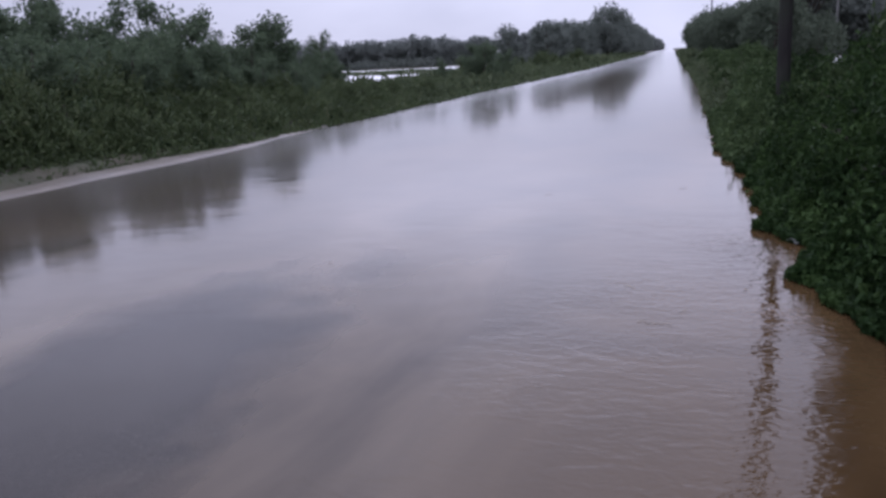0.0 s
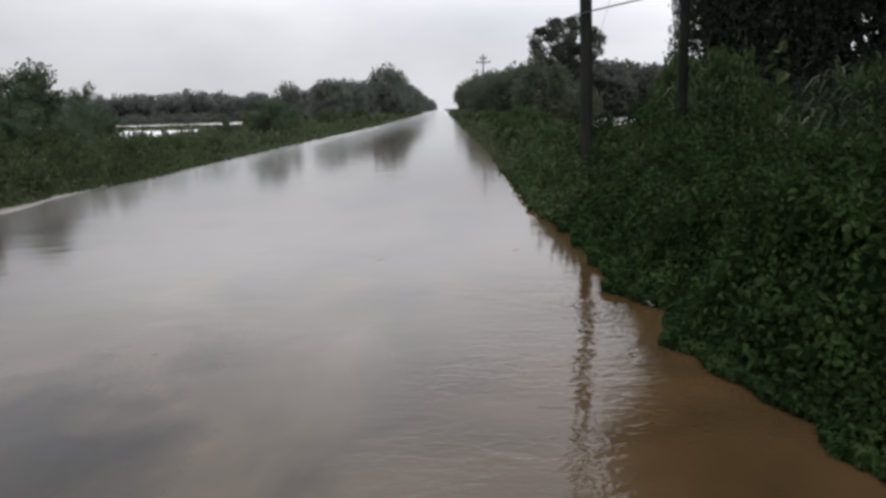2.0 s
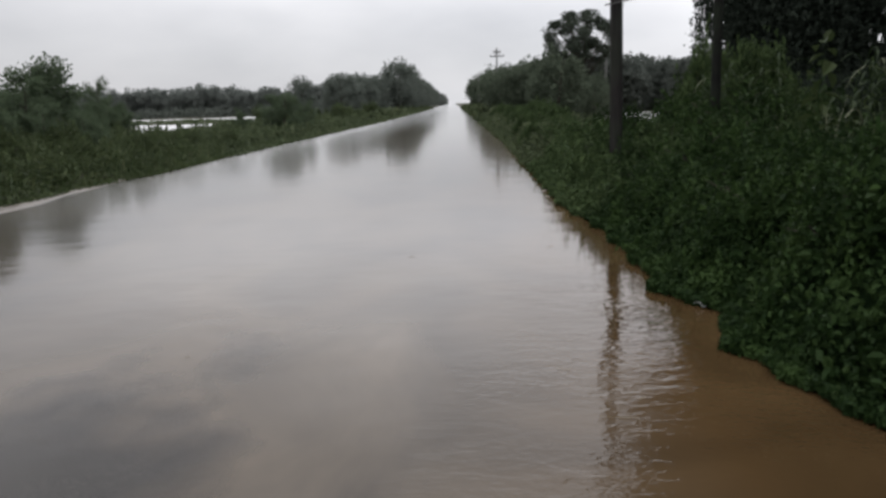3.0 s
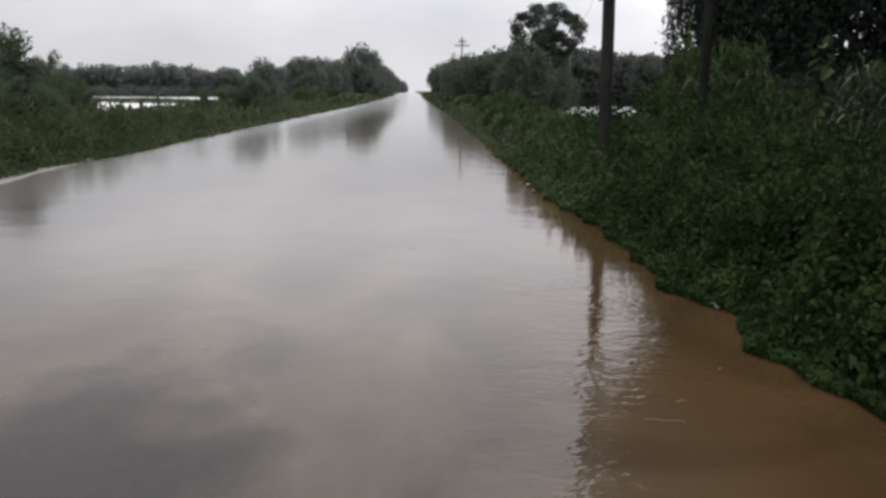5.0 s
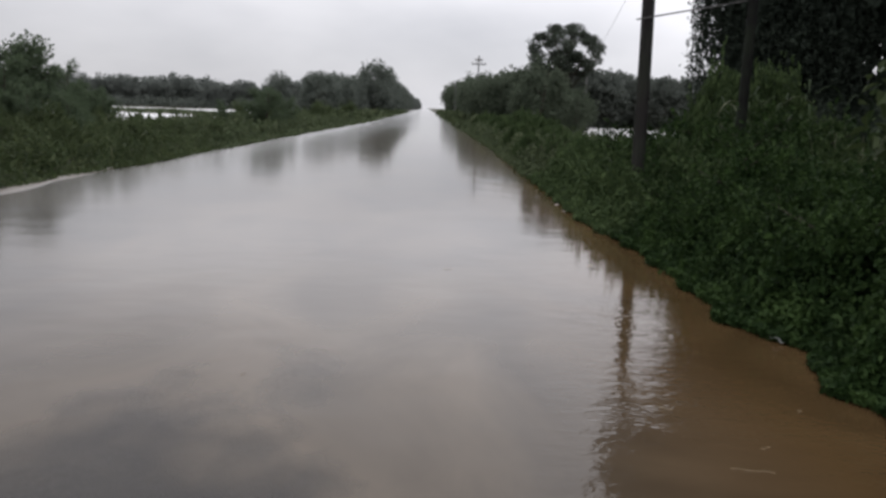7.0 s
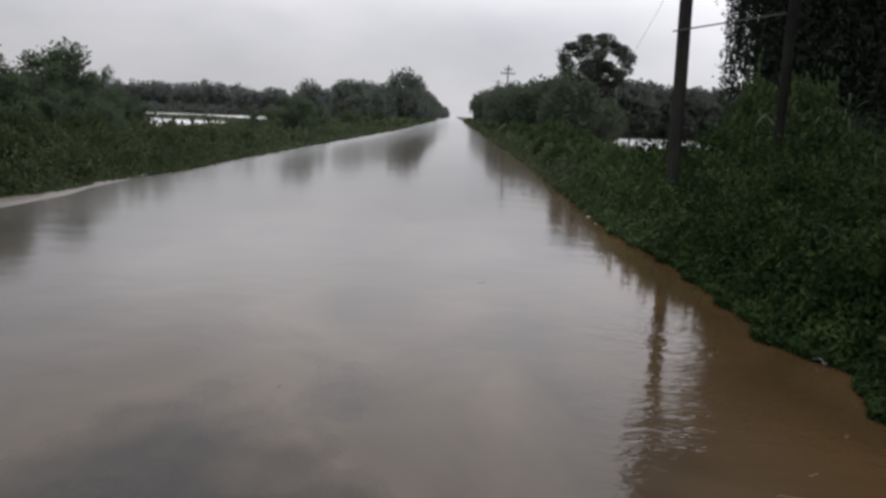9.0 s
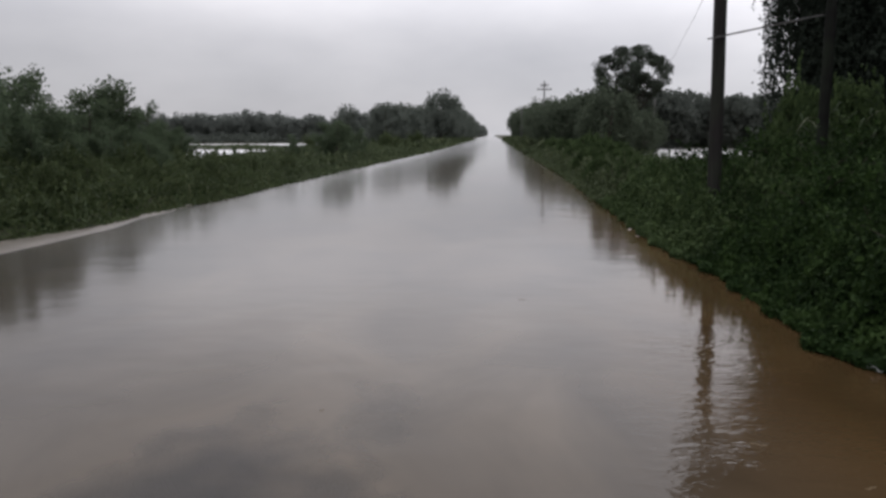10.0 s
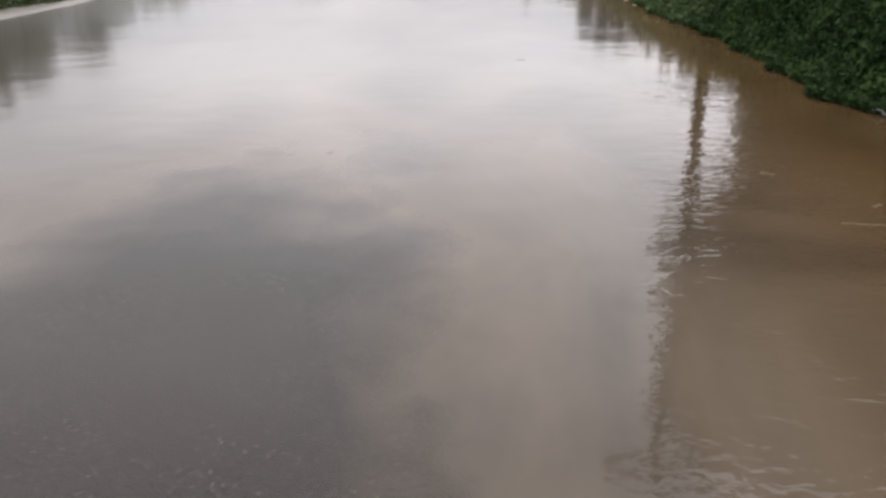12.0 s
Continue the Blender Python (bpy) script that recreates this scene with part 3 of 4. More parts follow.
BROAD = [tree_meshes("broad_tree", 11 + i, 3.6, 1.5, 0.14, 0.14, 5000, LEAF_TREE, 0.42, False, 12) for i in range(3)]
SPARSE = tree_meshes("sparse_tree", 31, 4.4, 1.5, 0.45, 0.14, 1900, LEAF_TREE, 0.34, False, 8)
FAR = [tree_meshes("far_tree", 51 + i, 6.0, 2.5, 0.08, 0.47, 1900, LEAF_FAR_HAZED, 0.8, False, 8, 0.0, 0.75, 0, 60) for i in range(4)]
WOOD = [tree_meshes("wood_tree", 61 + i, 6.0, 2.5, 0.08, 0.44, 2100, LEAF_WOOD_HAZED, 0.8, False, 8, 0.0, 0.75, 0, 60) for i in range(3)]
TALL = [tree_meshes("tall_tree", 71 + i, 7.0, 2.6, 0.08, 0.34, 3000, LEAF_ROAD_HAZED, 0.8, False, 9, 0.0, 0.7, 0, 60) for i in range(3)]
BANK_TREE = [tree_meshes("bank_tree", 81 + i, 7.0, 2.6, 0.08, 0.34, 2700, LEAF_COPSE_HAZED, 0.8, False, 9, 0.0, 0.7, 0, 60) for i in range(2)]
LONE = domed_tree("lone_tree", 93, LEAF_LONE)

# trees and tall shrubs behind the left verge
for i, (x, y, s, rz) in enumerate(((-18.2, 23.0, 1.2, 20), (-23.5, 26.5, 1.3, 110), (-20.2, 24.5, 1.2, 260), (-18.6, 26.0, 1.15, 330), (-15.4, 21.0, 0.78, 90), (-17.4, 28.5, 1.25, 140), (-20.8, 27.0, 0.9, 200), (-16.4, 33.6, 1.14, 250),
                                   (-13.3, 17.5, 0.55, 60), (-19.5, 33.5, 0.85, 300), (-14.6, 15.0, 0.75, 10), (-17.6, 18.0, 1.0, 330), (-14.2, 26.0, 0.6, 170),
                                   (-14.0, 32.5, 0.5, 120), (-15.8, 38.0, 0.62, 75), (-13.0, 12.0, 0.6, 45), (-22.5, 38.0, 0.7, 5), (-12.6, 20.5, 0.5, 15), (-13.6, 23.2, 0.66, 95), (-12.7, 29.0, 0.46, 190), (-15.6, 30.5, 0.8, 280),
                                   (-12.0, 14.8, 0.42, 150), (-15.8, 24.8, 0.9, 220), (-18.8, 37.0, 0.8, 310), (-19.6, 20.2, 1.1, 70), (-11.4, 17.4, 0.66, 25), (-12.0, 15.2, 0.7, 75), (-11.3, 19.6, 0.6, 160), (-11.9, 21.4, 0.7, 240), (-11.5, 23.6, 0.5, 300), (-12.4, 13.0, 0.75, 200), (-12.6, 19.0, 0.8, 350), (-11.2, 12.6, 0.5, 110), (-11.1, 25.4, 0.4, 40), (-16.0, 12.5, 0.9, 130), (-21.5, 23.5, 1.15, 35), (-15.2, 36.4, 0.52, 85), (-16.3, 38.6, 0.6, 145), (-14.4, 36.2, 0.46, 55), (-11.8, 45.0, 0.4, 10), (-9.9, 47.0, 0.72, 30), (-10.7, 48.5, 0.66, 190), (-9.5, 50.5, 0.5, 280))):
    plant_tree(BROAD[i % 3], x, y, s, rz, "dense dark green bushy tree behind the weedy verge", group="trees along the weedy verge")
plant_tree(SPARSE, -27.5, 31.0, 1.15, 0, "thin sparse tree with bare feathery branches")
plant_tree(SPARSE, -64.3, 148.0, 2.1, 80, "flat-topped sparse tree above the far wood")

# shrubs on the left verge further along
SHRUB = [tree_meshes("shrub", 101 + i, 1.7, 0.8, 0.05, 0.12, 2400, LEAF_WEED, 0.42, False, 8) for i in range(3)]
VINE_SHRUB = [tree_meshes("vine_shrub", 121 + i, 1.0, 0.62, 0.03, 0.078, 2000, LEAF_VINE, 0.3, False, 9) for i in range(3)]
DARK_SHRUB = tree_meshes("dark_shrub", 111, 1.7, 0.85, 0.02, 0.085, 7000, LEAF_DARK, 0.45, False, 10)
rs = np.random.RandomState(4)
for i, (x, y, s) in enumerate(((-10.2, 13.5, 0.5), (-11.0, 16.2, 0.62), (-10.4, 19.5, 0.5), (-11.3, 22.5, 0.66), (-10.3, 25.5, 0.45), (-11.0, 29.5, 0.5), (-10.6, 10.8, 0.55), (-9.8, 34.5, 0.4),
                               (-16.5, 46, 0.42), (-19.5, 47, 0.4), (-12.5, 38, 0.38), (-11.2, 56, 0.9), (-14.2, 60, 1.0),
                               (-9.5, 9.2, 0.62), (-10.0, 12.2, 0.7), (-9.6, 15.0, 0.5), (-10.9, 14.6, 0.8), (-9.7, 18.0, 0.5), (-11.8, 18.6, 0.85), (-10.5, 21.0, 0.6), (-9.6, 23.2, 0.42), (-11.9, 26.0, 0.5), (-10.0, 28.0, 0.45), (-11.6, 11.2, 0.95), (-10.9, 32.0, 0.5),
                               (-10.5, 31.0, 0.52), (-11.4, 31.6, 0.6), (-9.9, 30.6, 0.5), (-13.4, 33.0, 0.7), (-9.3, 33.4, 0.5), (-10.2, 70, 1.1), (-11.4, 84, 1.2), (-21, 55, 0.42), (-26, 60, 0.5), (-10.0, 98, 1.3), (-17.5, 52, 0.4), (-31, 64, 0.45))):
    plant_tree(SHRUB[i % 3], x, y, s, rs.uniform(0, 360), "low rounded green shrub on the weedy verge", "shrub", "shrubs on the weedy verge", "shrub")

for i, (x, y, s) in enumerate(((4.2, 16.6, 1.1), (4.7, 17.8, 1.5), (4.8, 16.6, 1.6), (5.2, 15.8, 1.6), (4.6, 20.5, 1.8), (6.4, 15.2, 1.1), (6.6, 20.0, 1.0), (7.6, 22.5, 1.1), (9.2, 25.0, 1.3), (6.0, 23.5, 0.7), (8.2, 18.5, 1.2), 
                               (3.4, 31, 0.28), (3.2, 44, 0.34), (3.0, 54, 0.4), (4.0, 60, 0.5), (3.4, 70, 0.7), (3.0, 37, 0.3))):
    plant_tree(SHRUB[i % 2] if y > 27 else VINE_SHRUB[i % 3] if x < 5.3 else DARK_SHRUB, x, y, s, rs.uniform(0, 360), "dark bushy shrub among the creepers", "shrub", "shrubs on the creeper bank", "shrub")

# the far wood behind the left fields, and the trees that line the road far off
rs = np.random.RandomState(8)
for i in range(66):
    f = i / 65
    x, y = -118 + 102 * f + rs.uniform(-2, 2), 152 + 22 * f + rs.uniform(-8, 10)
    plant_tree(FAR[i % 4], x, y, rs.uniform(0.84, 1.1), rs.uniform(0, 360), "green tree in the far wood, paled for haze", group="far wood")
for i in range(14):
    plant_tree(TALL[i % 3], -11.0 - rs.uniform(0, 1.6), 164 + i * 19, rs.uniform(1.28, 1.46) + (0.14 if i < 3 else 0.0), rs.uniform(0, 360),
               "tall dense roadside tree, paled for haze", group="trees along the road")
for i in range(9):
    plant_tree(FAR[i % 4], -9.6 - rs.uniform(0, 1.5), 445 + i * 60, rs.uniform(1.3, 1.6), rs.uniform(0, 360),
               "roadside tree where the road runs out of sight, paled for haze", group="trees along the road")
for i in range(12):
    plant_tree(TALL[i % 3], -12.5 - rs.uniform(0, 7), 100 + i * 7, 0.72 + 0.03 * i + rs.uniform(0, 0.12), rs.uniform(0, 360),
               "dense roadside tree, paled for haze", group="trees along the road")
for i in range(16):
    plant_tree(BANK_TREE[i % 2], 5.2 + 0.12 * i + rs.uniform(0, 2.0), 100 + i * 12, 0.8 + 0.04 * i + rs.uniform(0, 0.1), rs.uniform(0, 360),
               "dense green roadside tree on the creeper bank", group="trees on the creeper bank")
for i in range(7):
    plant_tree(BANK_TREE[i % 2], 7.0 + rs.uniform(0, 3), 62 + i * 9, rs.uniform(0.72, 0.86), rs.uniform(0, 360),
               "dense green roadside tree on the creeper bank", group="trees on the creeper bank")
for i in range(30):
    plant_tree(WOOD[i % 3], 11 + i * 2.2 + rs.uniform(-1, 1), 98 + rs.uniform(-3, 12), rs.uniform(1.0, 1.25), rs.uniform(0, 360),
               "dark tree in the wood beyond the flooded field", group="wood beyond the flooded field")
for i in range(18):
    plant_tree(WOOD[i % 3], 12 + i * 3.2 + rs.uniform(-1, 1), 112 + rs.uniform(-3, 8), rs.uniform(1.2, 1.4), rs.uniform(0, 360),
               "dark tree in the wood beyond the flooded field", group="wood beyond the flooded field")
for x, y, s in ((3.9, 80, 0.66), (5.2, 76, 0.72), (5.7, 86, 0.8), (6.3, 92, 0.84), (7.6, 88, 0.84), (4.6, 97, 0.8), (5.3, 106, 0.92), (8.8, 99, 0.95), (7.0, 74, 0.72), (4.4, 87, 0.74)):
    plant_tree(BANK_TREE[1], x, y, s, x * 70, "dense green roadside tree on the creeper bank", group="trees on the creeper bank")
for x, y, s in ((7.4, 70, 0.66), (9.2, 69, 0.62), (11.2, 71, 0.66), (12.4, 75, 0.6), (10.2, 66, 0.5), (8.4, 64, 0.42), (6.4, 64, 0.5)):
    plant_tree(BANK_TREE[0], x, y, s, x * 50, "dense bushy tree at the lone tree's foot", group="trees on the creeper bank")
plant_tree(LONE, 10.3, 72.0, 1.06, 35, "lone tall tree with a round open crown")


def shade_tree(tx, ty, seed, strands):
    """A great tree hung with creepers, its leaf curtain reaching down to the bank."""
    rng = np.random.RandomState(seed)
    ob = empty("large_tree", tx, ty, 0.15)
    trunk = branch_path((0, 0, -0.3), (0.05, 0, 1), 11.0, 0.36, rng, 8, 0.08, 0.25)
    paths = [trunk]
    for i in range(13):
        p, r = trunk[2 + i % 6]
        a = i * 2.4
        paths.append(branch_path(p, (math.cos(a), math.sin(a), 0.55), rng.uniform(2.0, 3.6), r * 0.5, rng, 6, 0.25, 0.1))
    v, f = tubes(paths, 8)
    child("trunk", mesh_from("large_trunk", v, f, BARK, True), ob)
    # added hull, coloured for the crown's inner shade, open where the sky shows
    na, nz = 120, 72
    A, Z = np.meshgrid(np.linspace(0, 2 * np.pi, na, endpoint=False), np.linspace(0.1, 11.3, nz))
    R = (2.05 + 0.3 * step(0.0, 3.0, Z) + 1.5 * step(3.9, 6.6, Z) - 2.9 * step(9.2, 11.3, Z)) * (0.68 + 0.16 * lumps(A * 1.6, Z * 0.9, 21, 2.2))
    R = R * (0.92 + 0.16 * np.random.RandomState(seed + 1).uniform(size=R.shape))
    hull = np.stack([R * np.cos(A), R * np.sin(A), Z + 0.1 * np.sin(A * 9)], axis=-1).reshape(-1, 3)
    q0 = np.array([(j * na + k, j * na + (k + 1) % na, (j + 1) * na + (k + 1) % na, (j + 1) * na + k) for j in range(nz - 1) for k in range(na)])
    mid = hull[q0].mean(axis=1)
    sight_offset = mid[:, 0] - 0.55 * mid[:, 1]
    solid = (sight_offset < 0.75) | (sight_offset > 2.0) | (mid[:, 2] < 1.2) | (mid[:, 2] > 2.5) | (np.random.RandomState(seed + 2).uniform(size=len(mid)) < 0.5)
    child("inner_shade_hull", mesh_from("inner_shade_hull", hull, q0[solid], HULL_SHADE), ob)
    # the curtain: thousands of hanging strings of small leaves
    n, per = 5400, 24
    a, t = np.where(rng.uniform(size=n) < 0.8, rng.uniform(-3.5, 0.4, n), rng.uniform(0, 2 * np.pi, n)), rng.uniform(0, 1, n) ** 0.9
    top = 1.2 + 10.6 * t
    prof = 2.05 + 0.3 * step(0.0, 3.0, top) + 1.5 * step(3.9, 6.6, top) - 2.6 * step(9.4, 11.9, top)
    edge = prof * (0.9 + 0.2 * lumps(a * 1.6, top * 0.9, 21, 2.2))
    r = edge * rng.uniform(0.25, 1.0, n) ** 0.3
    drop = rng.uniform(0.5, 1.9, n)
    q = rng.uniform(0, 1, (n, per))
    z = np.maximum(top[:, None] - drop[:, None] * q, 0.25)
    x = (r * np.cos(a))[:, None] + rng.normal(size=(n, per)) * 0.05
    y = (r * np.sin(a))[:, None] + rng.normal(size=(n, per)) * 0.05
    pts = np.stack([x, y, z], axis=-1).reshape(-1, 3)
    # gaps cut along the camera's line of sight, so the sky shows through
    across = pts[:, 0] - 0.55 * pts[:, 1]
    thin = step(0.6, 0.9, across) * step(2.1, 1.8, across) * step(0.9, 1.3, pts[:, 2]) * step(2.9, 2.3, pts[:, 2])
    holes = lumps(across * 2.0, pts[:, 2] * 1.3, 23, 0.42) + rng.normal(size=len(pts)) * 0.06
    pts = pts[(thin < 0.3) | (holes < 0.66)]
    out = pts * np.array([0.25, 0.25, 0])
    deep = np.hypot(pts[:, 0], pts[:, 1]) < 0.74 * (2.05 + 1.5 * step(3.9, 6.6, pts[:, 2]))
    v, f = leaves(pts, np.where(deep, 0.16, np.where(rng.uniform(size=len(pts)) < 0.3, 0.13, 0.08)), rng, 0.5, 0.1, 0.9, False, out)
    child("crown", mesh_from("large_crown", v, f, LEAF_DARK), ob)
    # creeper strands that hang free of the crown
    for i in range(strands):
        ang = math.pi * (0.78 + 0.02 * i) + rng.uniform(-0.1, 0.1)
        rr = rng.uniform(2.2, 2.62)
        top, drop = rng.uniform(3.2, 4.6), rng.uniform(1.0, 2.9)
        strand, sx, sy = [], rr * math.cos(ang), rr * math.sin(ang)
        for k in range(9):
            strand.append(((sx + 0.05 * math.sin(k * 1.3 + i), sy + 0.05 * math.cos(k + i), top - drop * k / 8), 0.006))
        v1, f1 = tubes([strand], 4)
        m = int(60 * drop)
        zz = top - drop * rng.uniform(0, 1, m)
        lp = np.stack([sx + rng.normal(size=m) * 0.06, sy + rng.normal(size=m) * 0.06, zz], axis=1)
        v2, f2 = leaves(lp, 0.075, rng, 0.5, 0.1, 0.8, False)
        child("creeper", mesh_from("creeper", np.concatenate([v1, v2]), np.concatenate([f1, f2 + len(v1)]), LEAF_DARK), ob)
    return tagged(ob, "large dark tree hung with dense leafy creepers", "tree", "large trees behind the bank")


big = shade_tree(12.5, 31.0, 17, 24)
big.scale = (1.75, 1.75, 1.8)
# unseen copy, added so that the water mirrors dark foliage on this side
copy_thing(big, pose(18.8, 26.0, 0.15, 0, 0, 75))
# trees out of view, added to shade the near bank and darken its reflection
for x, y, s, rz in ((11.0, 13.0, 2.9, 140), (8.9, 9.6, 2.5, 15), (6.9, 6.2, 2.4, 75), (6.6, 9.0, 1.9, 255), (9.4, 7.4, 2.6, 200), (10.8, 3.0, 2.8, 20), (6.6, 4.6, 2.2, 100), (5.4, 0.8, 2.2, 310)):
    plant_tree(BROAD[0], x, y, s, rz, "tall unseen tree added to shade the creeper bank", group="trees behind the creeper bank")

# ---- banks of creepers and weeds ----


def sprigs(x, y, top, rng, tall, per):
    """Points along shoots that stand up out of the cover."""
    n = len(x)
    a, lean = rng.uniform(0, 2 * np.pi, n), rng.uniform(0.1, 0.7, n)
    h = tall * rng.uniform(0.3, 1.0, n)
    t = np.linspace(0.0, 1.0, per)[None]
    px = x[:, None] + np.cos(a)[:, None] * lean[:, None] * h[:, None] * t ** 1.6 + rng.normal(size=(n, per)) * 0.035 * (1.2 - t)
    py = y[:, None] + np.sin(a)[:, None] * lean[:, None] * h[:, None] * t ** 1.6 + rng.normal(size=(n, per)) * 0.035 * (1.2 - t)
    pz = top[:, None] - 0.05 + h[:, None] * t
    return np.stack([px, py, pz], axis=-1).reshape(-1, 3)


def bank_top(x, y):
    """Height of the creeper cover on the right bank."""
    d = x - shore_right(y)
    near = step(10.0, 7.5, y)
    rise = (0.58 + 0.22 * near) * step(-0.10, 0.75 - 0.25 * near, d) + 0.12 * step(0.6, 2.6, d)
    rise = rise * (1 - 0.42 * step(18, 27, y))
    clumps = 0.72 * (puffs(x, y, 1.3, 3.0) - 0.75) + 0.52 * (puffs(x, y, 0.6, 5.0) - 0.75) + 0.12 * (puffs(x, y, 0.26, 7.0) - 0.75)
    return rise * (0.55 + 0.8 * lumps(x, y, 9, 1.7)) + step(0.0, 0.4, d) * clumps * (1 - 0.4 * step(18, 27, y))


def creeper_bank(y0, y1, x1, density, size, seed, full, label, leaf=LEAF_VINE):
    rng = np.random.RandomState(seed)
    n = int((x1 - 1.1) * (y1 - y0) * density)
    y = rng.uniform(y0, y1, n)
    x = shore_right(y) - 0.12 + (x1 - 1.2) * rng.uniform(0, 1, n) ** 1.35
    top = bank_top(x, y)
    depth = rng.uniform(0, 1, n) ** 1.25 * 0.4
    z = np.maximum(top - depth + rng.normal(size=n) * 0.04, 0.015 + rng.uniform(0, 0.05, n))
    e = 0.12
    gx, gy = (bank_top(x + e, y) - top) / e, (bank_top(x, y + e) - top) / e
    out = np.stack([-gx, -gy, np.ones(n)], axis=1)
    out /= np.linalg.norm(out, axis=1)[:, None]
    pts = np.stack([x, y, z], axis=1)
    k = rng.randint(0, n, n // 45)
    k = k[x[k] - shore_right(y[k]) > 0.25]
    more = sprigs(x[k], y[k], top[k], rng, 0.34 + size, 9)
    ky = rng.uniform(y0, y1, n // 170)
    kx = shore_right(ky) + rng.uniform(-0.02, 0.2, len(ky))
    hang = sprigs(kx, ky, bank_top(kx, ky), rng, 0.1 + size, 9)
    hang[:, 0] -= 0.08 * rng.uniform(0.0, 1.0, len(hang))
    hang[:, 2] = np.maximum(hang[:, 2] * rng.uniform(0.3, 1.0, len(hang)), 0.02)
    more = np.concatenate([more, hang])
    pts, out = np.concatenate([pts, more]), np.concatenate([out, np.zeros_like(more)])
    size = size * np.where(rng.uniform(size=len(pts)) < 0.07, 1.6, 0.95)
    v, f = leaves(pts, size, rng, 0.62, 0.1, 0.4, full, out * 0.9, 0.5)
    ob = new("creeper_bank", mesh_from("creeper_bank", v, f, leaf))
    tagged(ob, label, "creepers", kind="stuff")
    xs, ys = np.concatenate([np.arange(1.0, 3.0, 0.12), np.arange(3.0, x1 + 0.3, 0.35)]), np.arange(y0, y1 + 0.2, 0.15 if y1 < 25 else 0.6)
    # added dark sheet below the leaves, in place of the shade between them
    child("stems", grid_mesh("stems", xs, ys, lambda a, b: np.where(a - shore_right(b) > 0.02, np.maximum(bank_top(a, b) - 0.36, 0.0) * step(0.02, 0.25, a - shore_right(b)) - 0.02, -0.08), UNDER_SHADE), ob)
    return ob


# bushy mounds that stand out of the creepers
rs = np.random.RandomState(14)
for i in range(46):
    y = 6.0 + 14.0 * (i + rs.uniform(0, 1)) / 46
    x = float(shore_right(np.array(y))) + rs.uniform(0.45, 0.7 + 0.12 * y) + 0.15
    s = rs.uniform(0.5, 0.85) * (0.85 + 0.13 * (x - 1.3)) * (1.25 if y > 11.5 and x > 2.9 else 1.0)
    ob = plant_tree(VINE_SHRUB[i % 3], x, y, s, rs.uniform(0, 360), "leafy green bush overgrown by the creepers", "bush", "bushes on the creeper bank", "bush")
    ob.location.z = float(bank_top(np.array(x), np.array(y))) - 0.36



def overgrown_meshes(seed, leaf):
    """A bush a metre high and two across, smothered by creepers that hang down its sides in tongues."""
    rng = np.random.RandomState(seed)
    paths = [branch_path((rng.normal() * 0.2, rng.normal() * 0.2, -0.2), (rng.normal() * 0.5, rng.normal() * 0.5, 1), 0.95, 0.03, rng, 5, 0.2, 0.1) for _ in range(7)]
    v, f = tubes(paths, 5)
    wood = mesh_from("overgrown_stems", v, f, BARK, True)
    n = 5200
    a, u = rng.uniform(0, 2 * np.pi, n), rng.uniform(0, 1, n) ** 0.7
    hgt = 0.62 + 0.38 * lumps(np.cos(a) * 1.5, np.sin(a) * 1.5, seed, 1.2) + 0.12 * np.sin(a * 7 + seed)
    w = np.sqrt(np.clip(1 - u ** 2.2, 0, 1)) * (0.86 + 0.1 * np.sin(a * 5 + seed) + 0.07 * np.sin(a * 11 + u * 6))
    off = np.stack([np.cos(a) * w, np.sin(a) * w, u * hgt], axis=1)
    out = np.stack([np.cos(a) * w, np.sin(a) * w, 0.3 + u], axis=1)
    pts = off * (rng.uniform(0.55, 1.0, n) ** 0.4)[:, None] + rng.normal(size=(n, 3)) * 0.025
    k = rng.randint(0, n, 60)
    pts = np.concatenate([pts, sprigs(off[k, 0], off[k, 1], off[k, 2], rng, 0.3, 12)])
    out = np.concatenate([out, np.zeros((len(pts) - n, 3))])
    v, f = leaves(pts, 0.085, rng, 0.6, 0.1, 0.5, False, out * 0.7, 0.6)
    return wood, mesh_from("overgrown_leaves", v, f, leaf)


